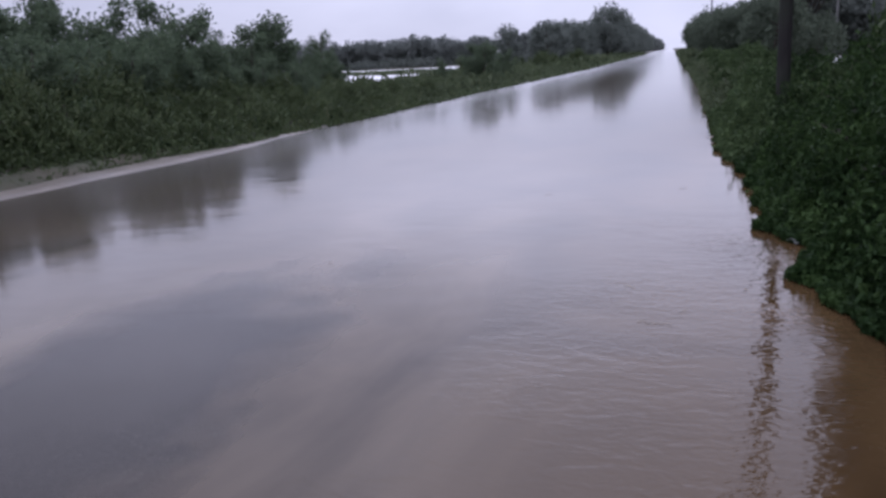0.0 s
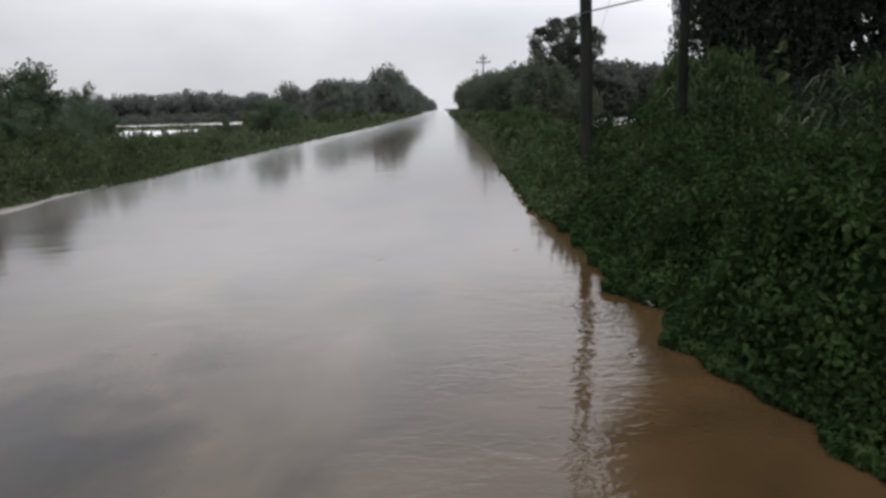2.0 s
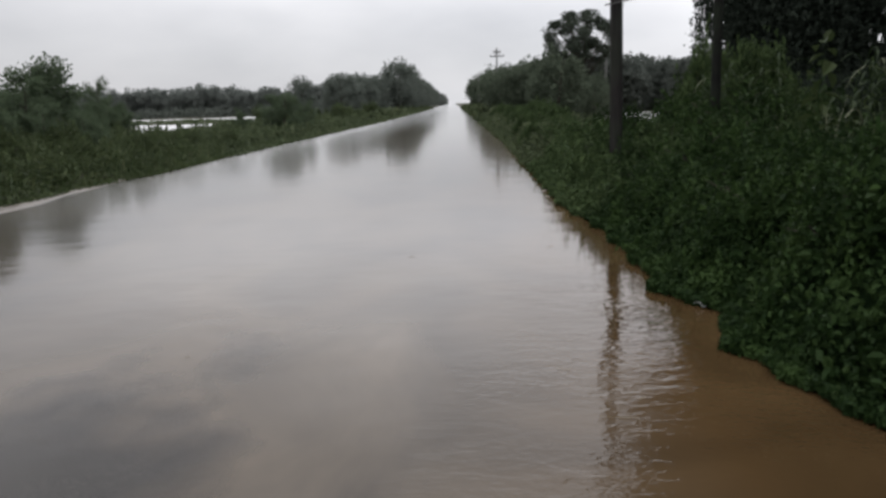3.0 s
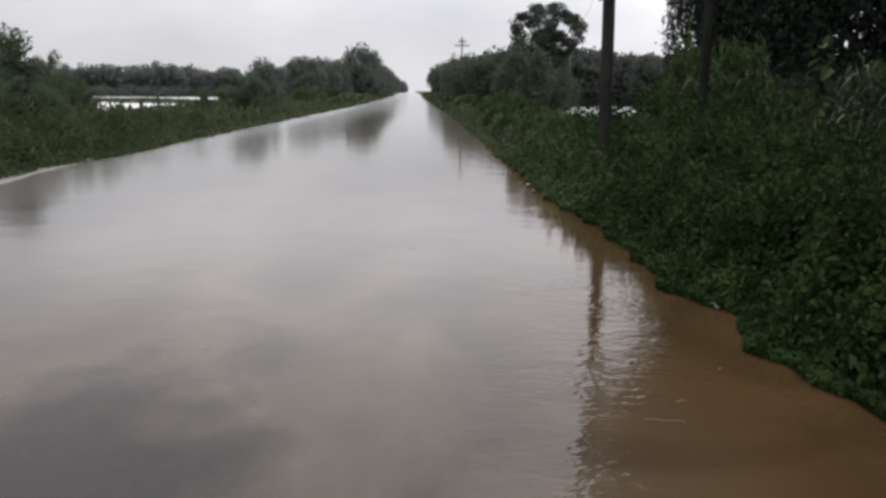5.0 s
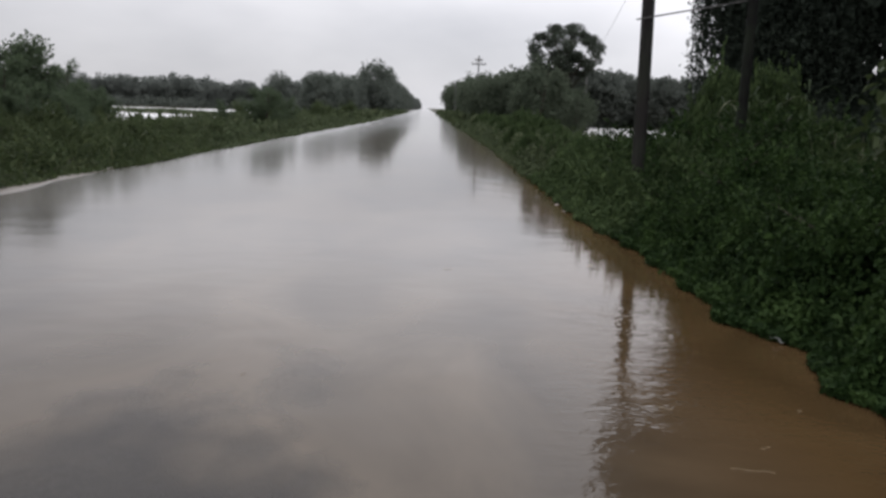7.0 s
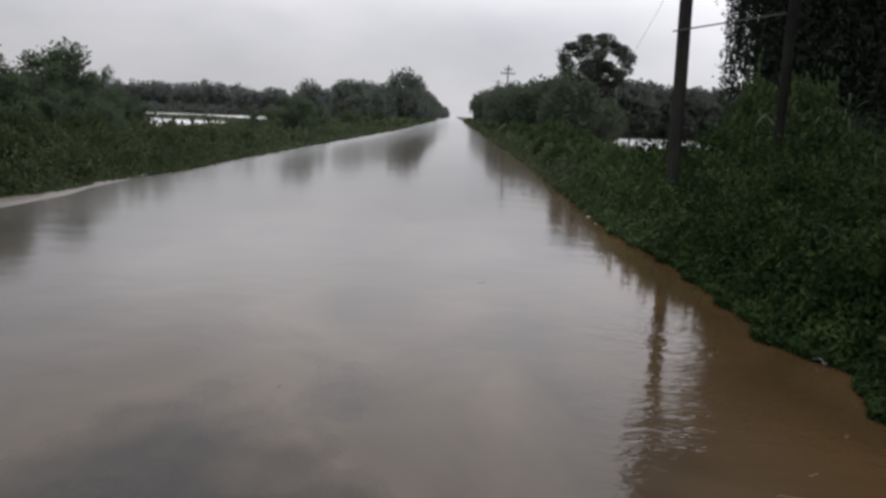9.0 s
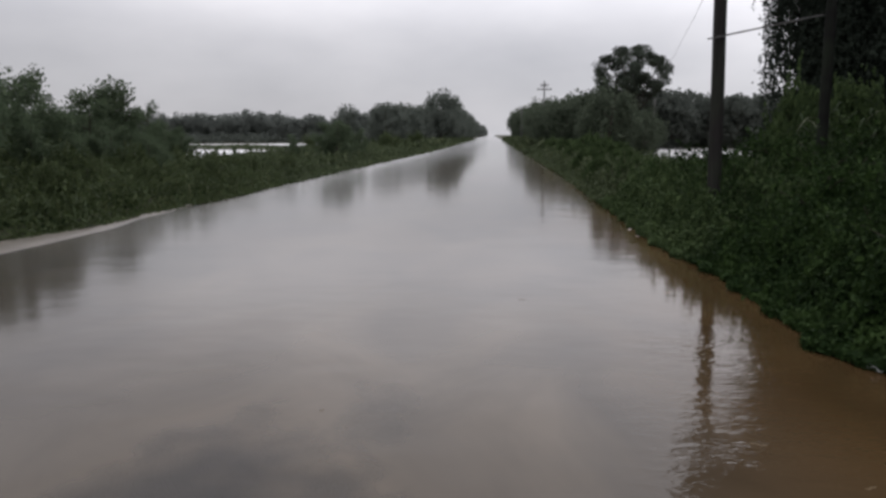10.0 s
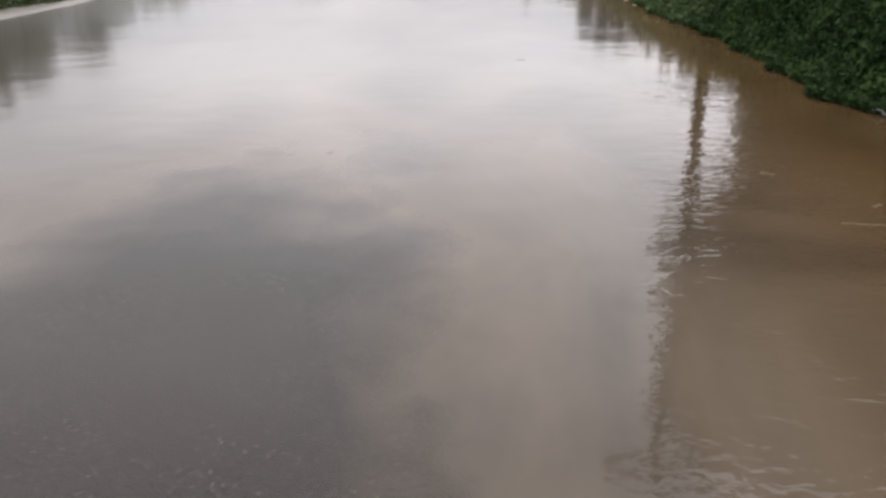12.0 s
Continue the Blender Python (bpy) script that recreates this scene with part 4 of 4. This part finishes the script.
OVERGROWN = [overgrown_meshes(131 + i, LEAF_BANK_HAZED) for i in range(3)]
MOUND = [overgrown_meshes(141 + i, LEAF_WEED) for i in range(2)]
for i, (x, y, s, sz) in enumerate(((4.4, 18.0, 0.75, 1.9), (4.6, 18.8, 0.9, 2.5), (5.4, 18.4, 1.1, 2.5), (5.6, 16.4, 1.1, 1.6), (6.6, 15.4, 1.2, 1.7), (7.6, 17.0, 1.3, 2.0), (4.6, 13.9, 0.8, 1.2), (8.8, 18.6, 1.4, 2.2),
                                   (5.3, 12.2, 0.9, 1.3), (6.2, 13.4, 1.0, 1.5), (3.7, 12.6, 0.7, 1.0), (2.9, 16.0, 0.6, 1.0), (7.4, 14.0, 1.1, 1.7), (4.4, 10.6, 0.8, 1.15), (3.1, 10.4, 0.6, 0.85), (2.5, 13.2, 0.5, 0.8), (3.3, 8.4, 0.6, 0.95), (2.7, 9.2, 0.5, 0.8),
                                   (2.3, 23.2, 0.7, 0.95), (2.6, 25.8, 0.8, 0.9), (2.1, 28.6, 0.6, 0.8), (3.3, 31.2, 0.9, 1.0), (2.4, 34.4, 0.7, 0.95), (3.9, 37.2, 1.0, 1.15), (2.7, 41.0, 0.9, 1.1), (4.4, 44.5, 1.2, 1.3), (3.0, 48.5, 1.0, 1.2), (4.6, 52.5, 1.3, 1.6), (2.9, 57.0, 1.1, 1.3), (2.0, 19.6, 0.5, 0.75), (2.9, 21.0, 0.7, 0.85))):
    ob = plant_tree(OVERGROWN[i % 3], x, y, s, i * 83.0, "bush smothered by hanging green creepers on the bank", "overgrown_bush", "bushes on the creeper bank", "bush", sz)
    for part_ob in ob.children:
        part_ob.name = "stems" if part_ob.name.startswith("trunk") else "creepers"
for i, (x, y, s, sz) in enumerate(((-9.9, 10.6, 0.9, 1.45), (-10.1, 12.7, 0.8, 1.25), (-9.7, 14.4, 0.6, 0.85), (-10.5, 15.9, 0.9, 1.3), (-9.8, 17.9, 0.7, 0.9), (-10.6, 19.7, 0.9, 1.2), (-9.7, 21.6, 0.6, 0.75),
                                   (-10.8, 23.4, 0.9, 1.1), (-11.6, 14.0, 1.0, 1.6), (-11.9, 17.4, 1.1, 1.7), (-11.8, 21.2, 1.0, 1.4), (-9.6, 25.4, 0.6, 0.7), (-11.4, 11.4, 1.0, 1.7))):
    ob = plant_tree(MOUND[i % 2], x, y, s, i * 67.0, "rounded mound of tall green weeds on the verge", "weed_mound", "mounds on the weedy verge", "bush", sz)
    for part_ob in ob.children:
        part_ob.name = "stems" if part_ob.name.startswith("trunk") else "leaves"


creeper_bank(4.4, 13.0, 5.4, 2700, 0.052, 41, True, "dense wet green creepers hanging over the flood water")
creeper_bank(-14.0, 4.4, 5.6, 300, 0.14, 49, False, "dense green creepers on the bank behind")
creeper_bank(13.0, 22.0, 6.5, 1300, 0.075, 47, False, "dense wet green creepers round the wooden poles", LEAF_BANK_HAZED)
creeper_bank(22.0, 62.0, 5.6, 420, 0.14, 42, False, "green creepers covering the bank further along", LEAF_HAZED_GREEN)
creeper_bank(62.0, 240.0, 8.0, 24, 0.5, 43, False, "green undergrowth on the far bank", LEAF_HAZED_GREEN)


def weed_top(x, y):
    d = shore_left(y) - x
    rise = 0.45 * step(-0.15, 1.0, d) + 0.5 * step(1.0, 4.5, d)
    return rise * (0.35 + 0.6 * lumps(x, y, 12, 2.4) + 0.45 * puffs(x, y, 1.2, 5.0)) * (1 + 0.45 * step(26, 17, y) * step(0.8, 3.0, d) - 0.5 * step(20, 31, y))


def weed_bank(y0, y1, deep, density, size, seed, full, label, leaf=LEAF_WEED):
    rng = np.random.RandomState(seed)
    n = int(deep * (y1 - y0) * density)
    y = rng.uniform(y0, y1, n)
    x = shore_left(y) + 0.1 - deep * rng.uniform(0, 1, n) ** 1.3
    top = weed_top(x, y)
    z = np.maximum(top - rng.uniform(0, 1, n) ** 2 * 0.5 + rng.normal(size=n) * 0.06, 0.02)
    pts = np.stack([x, y, z], axis=1)
    k = rng.randint(0, n, n // 55)
    k = k[shore_left(y[k]) - x[k] > 0.4]
    pts = np.concatenate([pts, sprigs(x[k], y[k], top[k], rng, 0.45 + 0.6 * size, 12)])
    v, f = leaves(pts, size * np.where(rng.uniform(size=len(pts)) < 0.1, 1.6, 0.85), rng, 0.5, 0.4, 0.4, full)
    ob = new("weed_bank", mesh_from("weed_bank", v, f, leaf))
    tagged(ob, label, "weeds", kind="stuff")
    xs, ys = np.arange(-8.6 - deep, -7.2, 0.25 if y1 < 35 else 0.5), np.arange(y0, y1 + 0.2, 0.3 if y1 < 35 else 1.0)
    # same near-black sheet, painted for the shade deep among the weeds
    child("stems", grid_mesh("stems", xs, ys, lambda a, b: np.where(shore_left(b) - a > 0.05, np.maximum(weed_top(a, b) - 0.25, 0.0) * step(0.05, 0.4, shore_left(b) - a) - 0.02, -0.08), UNDER_SHADE), ob)
    m = n // 90
    gy = rng.uniform(y0, y1, m)
    gx = shore_left(gy) + 0.05 - deep * rng.uniform(0, 1, m)
    tz = np.maximum(weed_top(gx, gy) - 0.35, 0)
    v, f = blades(np.stack([gx, gy, tz], axis=1), 0.6, rng, 0.014, 0.5)
    child("grass", mesh_from("grass", v, f, BLADE), ob)
    return ob


weed_bank(-14.0, 3.0, 8.0, 120, 0.2, 48, False, "tall dark green weeds on the verge behind")
weed_bank(3.0, 30.0, 8.0, 640, 0.092, 44, False, "tall dark green weeds on the verge")
weed_bank(30.0, 75.0, 6.5, 260, 0.19, 45, False, "tall green weeds along the far verge", LEAF_HAZED_GREEN)
weed_bank(75.0, 260.0, 8.0, 20, 0.55, 46, False, "green undergrowth along the far verge", LEAF_HAZED_GREEN)


def field_growth(x0, x1, y0, y1, count, size, seed, label, height=0.7, leaf=LEAF_HAZED_GREEN):
    """Low growth over the fields, left out where they are flooded."""
    rng = np.random.RandomState(seed)
    x, y = rng.uniform(x0, x1, count), rng.uniform(y0, y1, count)
    keep = ground_z(x, y) > 0.06
    x, y = x[keep], y[keep]
    z = ground_z(x, y) + rng.uniform(0.05, 1.0, len(x)) * height * (0.4 + 0.8 * lumps(x, y, seed, 6.0))
    v, f = leaves(np.stack([x, y, z], axis=1), size, rng, 0.6, 0.5, 0.2, False)
    return tagged(new("field_growth", mesh_from("field_growth", v, f, leaf)), label, "undergrowth", kind="stuff")


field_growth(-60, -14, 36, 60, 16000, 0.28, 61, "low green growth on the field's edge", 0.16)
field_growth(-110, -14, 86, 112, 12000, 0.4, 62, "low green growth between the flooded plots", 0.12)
field_growth(-125, -12, 148, 200, 20000, 0.8, 63, "scrub at the foot of the far wood", 1.8, LEAF_WOOD_HAZED)
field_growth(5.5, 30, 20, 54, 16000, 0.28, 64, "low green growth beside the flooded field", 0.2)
field_growth(10, 80, 92, 118, 22000, 0.6, 65, "scrub at the foot of the wood", 1.6, LEAF_WOOD_HAZED)

# ---- poles and wires ----


def cylinder_bm(r0, r1, z0, z1, sides=14, rings=8, wobble=0.004, seed=1):
    rng = random.Random(seed)
    bm = bmesh.new()
    loops = []
    for i in range(rings + 1):
        f = i / rings
        r, ox, oy = r0 + (r1 - r0) * f, rng.uniform(-wobble, wobble), rng.uniform(-wobble, wobble)
        loops.append([bm.verts.new((r * math.cos(a) + ox, r * math.sin(a) + oy, z0 + (z1 - z0) * f)) for a in (2 * math.pi * k / sides for k in range(sides))])
    for lo, hi in zip(loops, loops[1:]):
        for k in range(sides):
            bm.faces.new((lo[k], lo[(k + 1) % sides], hi[(k + 1) % sides], hi[k])).smooth = True
    bm.faces.new(loops[-1])
    return bm


def bar_bm(a, b, w, h):
    """A bevelled bar from a to b."""
    bm = bmesh.new()
    a, b = Vector(a), Vector(b)
    bmesh.ops.create_cube(bm, size=1.0)
    bmesh.ops.bevel(bm, geom=bm.edges[:], offset=0.06, segments=1, affect="EDGES")
    q = (b - a).to_track_quat("X", "Z").to_matrix().to_4x4()
    bm.transform(Matrix.Translation((a + b) / 2) @ q @ Matrix.Diagonal(((b - a).length, w, h, 1)))
    return bm


def insulator_bm(x, y, z):
    bm = cylinder_bm(0.035, 0.03, 0, 0.05, 10, 1, 0)
    for k in range(3):
        disc = cylinder_bm(0.06, 0.03, 0.04 + 0.04 * k, 0.075 + 0.04 * k, 10, 1, 0)
        tmp = bpy.data.meshes.new("tmp")
        disc.to_mesh(tmp)
        disc.free()
        bm.from_mesh(tmp)
        bpy.data.meshes.remove(tmp)
    bm.transform(Matrix.Translation((x, y, z)))
    return bm


def utility_pole(x, y, height, r, lean, label, arms=(), bar=None, wood=POLE_WOOD):
    ob = empty("utility_pole", x, y, 0.1)
    ob.matrix_basis = pose(x, y, 0.1, 0, lean, 0)
    part("shaft", cylinder_bm(r, r * 0.78, -0.4, height, 14, 10, 0.006, int(x * 7)), wood, ob)
    for z, half in arms:
        arm = part("crossarm", bar_bm((-half, -r - 0.05, z), (half, -r - 0.05, z), 0.09, 0.1), wood, ob)
        for s in (-0.9, -0.35, 0.35, 0.9):
            part("insulator", insulator_bm(s * half, -r - 0.05, z + 0.05), CERAMIC, arm)
    if bar:
        part("brace", bar_bm(*bar, 0.02, 0.022), STEEL, ob, "thin slanted steel brace")
    return tagged(ob, label, "utility pole")


utility_pole(2.02, 15.0, 8.2, 0.105, -0.6, "dark weathered wooden utility pole standing in the creepers", ((7.8, 1.0),),
             ((-0.2, -0.13, 2.88), (1.45, -0.05, 3.2)))
utility_pole(3.5, 14.9, 7.6, 0.08, 0.3, "dark wooden pole beside the creeper-hung tree", (), None, POLE_DARK)
utility_pole(4.1, 89.0, 7.1, 0.09, 0.0, "distant utility pole with two crossarms, greyed for haze", ((6.2, 0.75), (6.6, 0.4)), None, POLE_HAZED)
utility_pole(4.6, 170.0, 7.2, 0.13, 0.0, "distant utility pole with two crossarms, greyed for haze", ((6.1, 0.85), (6.7, 0.6)), None, POLE_HAZED)


def wire(a, b, sag, label):
    path = []
    for i in range(25):
        f = i / 24
        path.append(((a[0] + (b[0] - a[0]) * f, a[1] + (b[1] - a[1]) * f, a[2] + (b[2] - a[2]) * f - sag * 4 * f * (1 - f)), 0.008))
    v, f = tubes([path], 6)
    return tagged(new("overhead_wire", mesh_from("overhead_wire", v, f, CABLE, True)), label, "wire", "overhead wires")


wire((3.53, 14.9, 7.6), (15.6, 89.0, 6.6), 0.5, "thin black overhead wire between the poles")
utility_pole(15.6, 89.0, 6.6, 0.12, 0.0, "distant pole at the edge of the wood, greyed for haze", (), None, POLE_HAZED)

# ---- small growth and flotsam ----


def tall_weed(x, y, height, seed, broad=0.2):
    """An upright stalk with large leaves, set in turns, that shrink towards its tip."""
    rng = np.random.RandomState(seed)
    ob = empty("tall_weed", x, y, 0.35)
    stalk = [((0.03 * math.sin(k * 0.9), 0.03 * math.cos(k * 0.8), height * k / 9), 0.014 * (1 - k / 11)) for k in range(10)]
    v, f = tubes([stalk], 6)
    child("stalk", mesh_from("stalk", v, f, LEAF_VINE, True), ob)
    for k in range(30):
        t = 0.1 + 0.9 * k / 29
        a, size = k * 2.4, broad * (1.1 - 0.6 * t)
        c = np.array([[math.cos(a) * size * 0.5, math.sin(a) * size * 0.5, height * t]])
        v, f = leaves(c, size, rng, 0.55, 0.9, 0.3, True, np.array([[math.cos(a), math.sin(a), 0.4]]))
        child("leaf", mesh_from("leaf", v, f, LEAF_WEED if k % 4 else BLADE), ob)
    return tagged(ob, "tall broad-leaved weed rising above the creepers", "plant", "tall weeds on the bank")


tall_weed(3.5, 11.3, 1.85, 1, 0.32)
for i, (x, y, h) in enumerate(((4.6, 12.4, 1.2), (5.0, 11.0, 1.4), (4.9, 13.4, 1.5), (5.4, 12.2, 1.4), (4.4, 10.2, 1.2), (5.0, 9.4, 1.4))):
    tall_weed(x, y, h, 5 + i)


def reed_clump(x, y, height, count, seed):
    rng = np.random.RandomState(seed)
    ob = empty("reed_clump", x, y, 0.5)
    for k in range(count):
        v, f = blades(np.array([[rng.normal() * 0.15, rng.normal() * 0.15, 0.0]]), height, rng, 0.03, 0.12)
        child("blade", mesh_from("blade", v, f, REED), ob)
    return tagged(ob, "clump of pale half-dry reed blades", "reed", "reeds on the bank")


for i, (x, y, h, c) in enumerate(((3.0, 15.4, 0.75, 2), (3.9, 14.0, 0.7, 2), (4.3, 12.6, 0.9, 5), (5.2, 13.0, 1.0, 5), (3.7, 14.5, 0.9, 4), (4.7, 11.6, 0.8, 4), (5.5, 11.4, 0.9, 5), (4.9, 14.6, 1.0, 4))):
    reed_clump(x, y, h, c, 200 + i)


def cane_grass(x, y, height, stems, seed):
    """A tuft of cane: upright stems with long arching blades set in two ranks."""
    rng = np.random.RandomState(seed)
    ob = empty("cane_grass", x, y, float(bank_top(np.array(x), np.array(y))) - 0.3)
    for k in range(stems):
        bx, by, h = rng.normal() * 0.16, rng.normal() * 0.16, height * rng.uniform(0.7, 1.1)
        lx, ly, turn = rng.normal() * 0.1, rng.normal() * 0.1, rng.uniform(0, 6.28)
        stem = [((bx + lx * q, by + ly * q, h * q), 0.011 * (1.1 - q)) for q in np.linspace(0, 1, 6)]
        v1, f1 = tubes([stem], 5)
        cane = child("cane", mesh_from("cane", v1, f1, CANE, True), ob)
        for j in range(7):
            q, a, ln = 0.25 + 0.75 * j / 6, turn + math.pi * j + rng.uniform(-0.3, 0.3), rng.uniform(0.45, 0.75)
            d, sd = np.array([math.cos(a), math.sin(a), 0]), np.array([-math.sin(a), math.cos(a), 0])
            t = np.linspace(0, 1, 7)[:, None]
            mid = np.array([bx + lx * q, by + ly * q, h * q]) + d * ln * t * (1 - 0.25 * t) + np.array([0, 0, 1]) * ln * (0.95 * t - 1.15 * t * t)
            w = 0.017 * np.sin(np.pi * (0.12 + 0.88 * t)) + 0.001
            vs = np.stack([mid - sd * w + [0, 0, 0.006], mid, mid + sd * w + [0, 0, 0.006]], axis=1).reshape(-1, 3)
            fs = np.array([(3 * r + c, 3 * r + c + 1, 3 * r + c + 4, 3 * r + c + 3) for r in range(6) for c in range(2)])
            child("blade", mesh_from("blade", vs, fs, REED if (3 * j + k) % 17 == 0 else CANE, True), cane)
    return tagged(ob, "tuft of green cane with long arching blades", "grass", "cane on the bank")


for i, (x, y, h, c) in enumerate(((3.8, 16.0, 1.2, 4), (3.9, 15.4, 1.2, 4), (4.4, 15.0, 1.3, 4), (4.1, 16.8, 1.4, 4), (4.9, 14.2, 1.2, 4), (5.6, 14.4, 1.4, 4), (4.1, 12.0, 1.1, 3), (5.6, 13.0, 1.5, 4), (6.0, 12.4, 1.5, 4), (4.8, 11.8, 1.2, 3))):
    cane_grass(x, y, h, c, 500 + i)


def fern(x, y, z, reach, seed):
    """A fern: arching fronds, each a midrib with paired leaflets that shrink towards its tip."""
    rng = np.random.RandomState(seed)
    ob = empty("fern", x, y, z)
    for k in range(8):
        a = k * 0.785 + rng.uniform(-0.3, 0.3)
        ln, rise = reach * rng.uniform(0.75, 1.1), rng.uniform(0.45, 0.75)
        d, sd = np.array([math.cos(a), math.sin(a), 0]), np.array([-math.sin(a), math.cos(a), 0])
        t = np.linspace(0, 1, 18)
        rib = t[:, None] * ln * d + np.stack([0 * t, 0 * t, ln * rise * (1.9 * t - 1.7 * t * t)], axis=1)
        v1, f1 = tubes([[(tuple(p), 0.004 * (1.1 - q)) for p, q in zip(rib, t)]], 4)
        vs, fs, n = [v1], [f1], len(v1)
        for i in range(2, 18):
            w, b = ln * 0.26 * math.sin(math.pi * min(t[i] * 0.85 + 0.15, 1.0)) + 0.01, ln * 0.028
            fwd = (rib[i] - rib[i - 1]) / np.linalg.norm(rib[i] - rib[i - 1])
            for side in (-1, 1):
                tip = rib[i] + side * sd * w + fwd * w * 0.45 - np.array([0, 0, w * 0.3])
                mid = (rib[i] + tip) / 2
                vs.append(np.array([rib[i], mid + fwd * b, tip, mid - fwd * b]))
                fs.append(np.array([[n, n + 1, n + 2, n + 3]]))
                n += 4
        child("frond", mesh_from("frond", np.concatenate(vs), np.concatenate(fs), LEAF_VINE), ob)
    return tagged(ob, "green fern with arching fronds among the creepers", "fern", "ferns on the creeper bank")


for i, (x, y, r) in enumerate(((2.6, 8.6, 0.42), (3.1, 9.8, 0.5), (2.4, 11.2, 0.4), (3.6, 11.9, 0.55), (2.9, 7.4, 0.45), (3.4, 6.4, 0.5), (4.2, 10.6, 0.6), (2.7, 12.9, 0.4), (2.2, 6.3, 0.32))):
    fern(x, y, float(bank_top(np.array(x), np.array(y))) - 0.06, r, 400 + i)


def drift_twig(x, y, length, turn, seed):
    rng = np.random.RandomState(seed)
    path = [((length * (k / 5 - 0.5), 0.006 * rng.normal(), 0.004), 0.0013) for k in range(6)]
    v, f = tubes([path], 5)
    ob = new("floating_twig", mesh_from("floating_twig", v, f, STRAW, True))
    ob.matrix_basis = pose(x, y, 0.002, 0, 0, turn)
    return tagged(ob, "short straw-coloured twig floating on muddy water", "twig", "flotsam")


for i, (x, y, ln, tr) in enumerate(((0.28, 6.15, 0.2, -12), (0.45, 6.4, 0.06, 20), (0.85, 6.9, 0.05, 60), (0.1, 6.9, 0.08, -25), (-2.3, 7.3, 0.04, 70), (0.5, 11.0, 0.1, 35), (-1.0, 10.6, 0.08, 5))):
    drift_twig(x, y, ln, tr, 300 + i)


def plastic_scrap(x, y, z):
    bm = bmesh.new()
    bmesh.ops.create_grid(bm, x_segments=6, y_segments=5, size=0.06)
    for v in bm.verts:
        v.co.z = 0.018 * math.sin(v.co.x * 90) * math.cos(v.co.y * 70) + 0.02
    bmesh.ops.solidify(bm, geom=bm.faces[:], thickness=0.003)
    me = bpy.data.meshes.new("plastic_scrap")
    bm.to_mesh(me)
    bm.free()
    me.materials.append(PLASTIC)
    ob = new("plastic_scrap", me)
    ob.matrix_basis = pose(x, y, z, 8, 5, 30)
    return tagged(ob, "crumpled white plastic scrap caught at the water's edge", "litter")


plastic_scrap(1.36, 8.3, 0.01)


def foam_fleck(x, y, length, seed):
    """A ragged raft of pale foam and chaff along the waterline, a few millimetres thick."""
    rng = np.random.RandomState(seed)
    bm = bmesh.new()
    ring = [(length * 0.5 * math.cos(a) * rng.uniform(0.7, 1.1), length * 0.16 * math.sin(a) * rng.uniform(0.5, 1.2)) for a in np.linspace(0, 2 * np.pi, 17)[:-1]]
    low = [bm.verts.new((px, py, -0.002)) for px, py in ring]
    top = [bm.verts.new((px * 0.86, py * 0.86, 0.005 + 0.003 * rng.uniform())) for px, py in ring]
    for k in range(16):
        bm.faces.new((low[k], low[(k + 1) % 16], top[(k + 1) % 16], top[k]))
    bm.faces.new(top)
    me = bpy.data.meshes.new("foam_fleck")
    bm.to_mesh(me)
    bm.free()
    me.materials.append(FOAM)
    ob = new("foam_fleck", me)
    ob.matrix_basis = pose(x, y, 0.002, 0, 0, rng.uniform(70, 110))
    return tagged(ob, "pale fleck of foam and chaff at the water's edge", "foam", "flotsam")


for i, (x, y, ln) in enumerate(((1.06, 16.6, 0.26), (1.03, 15.7, 0.2), (1.1, 13.6, 0.12))):
    foam_fleck(x, y, ln * 0.8, 700 + i)
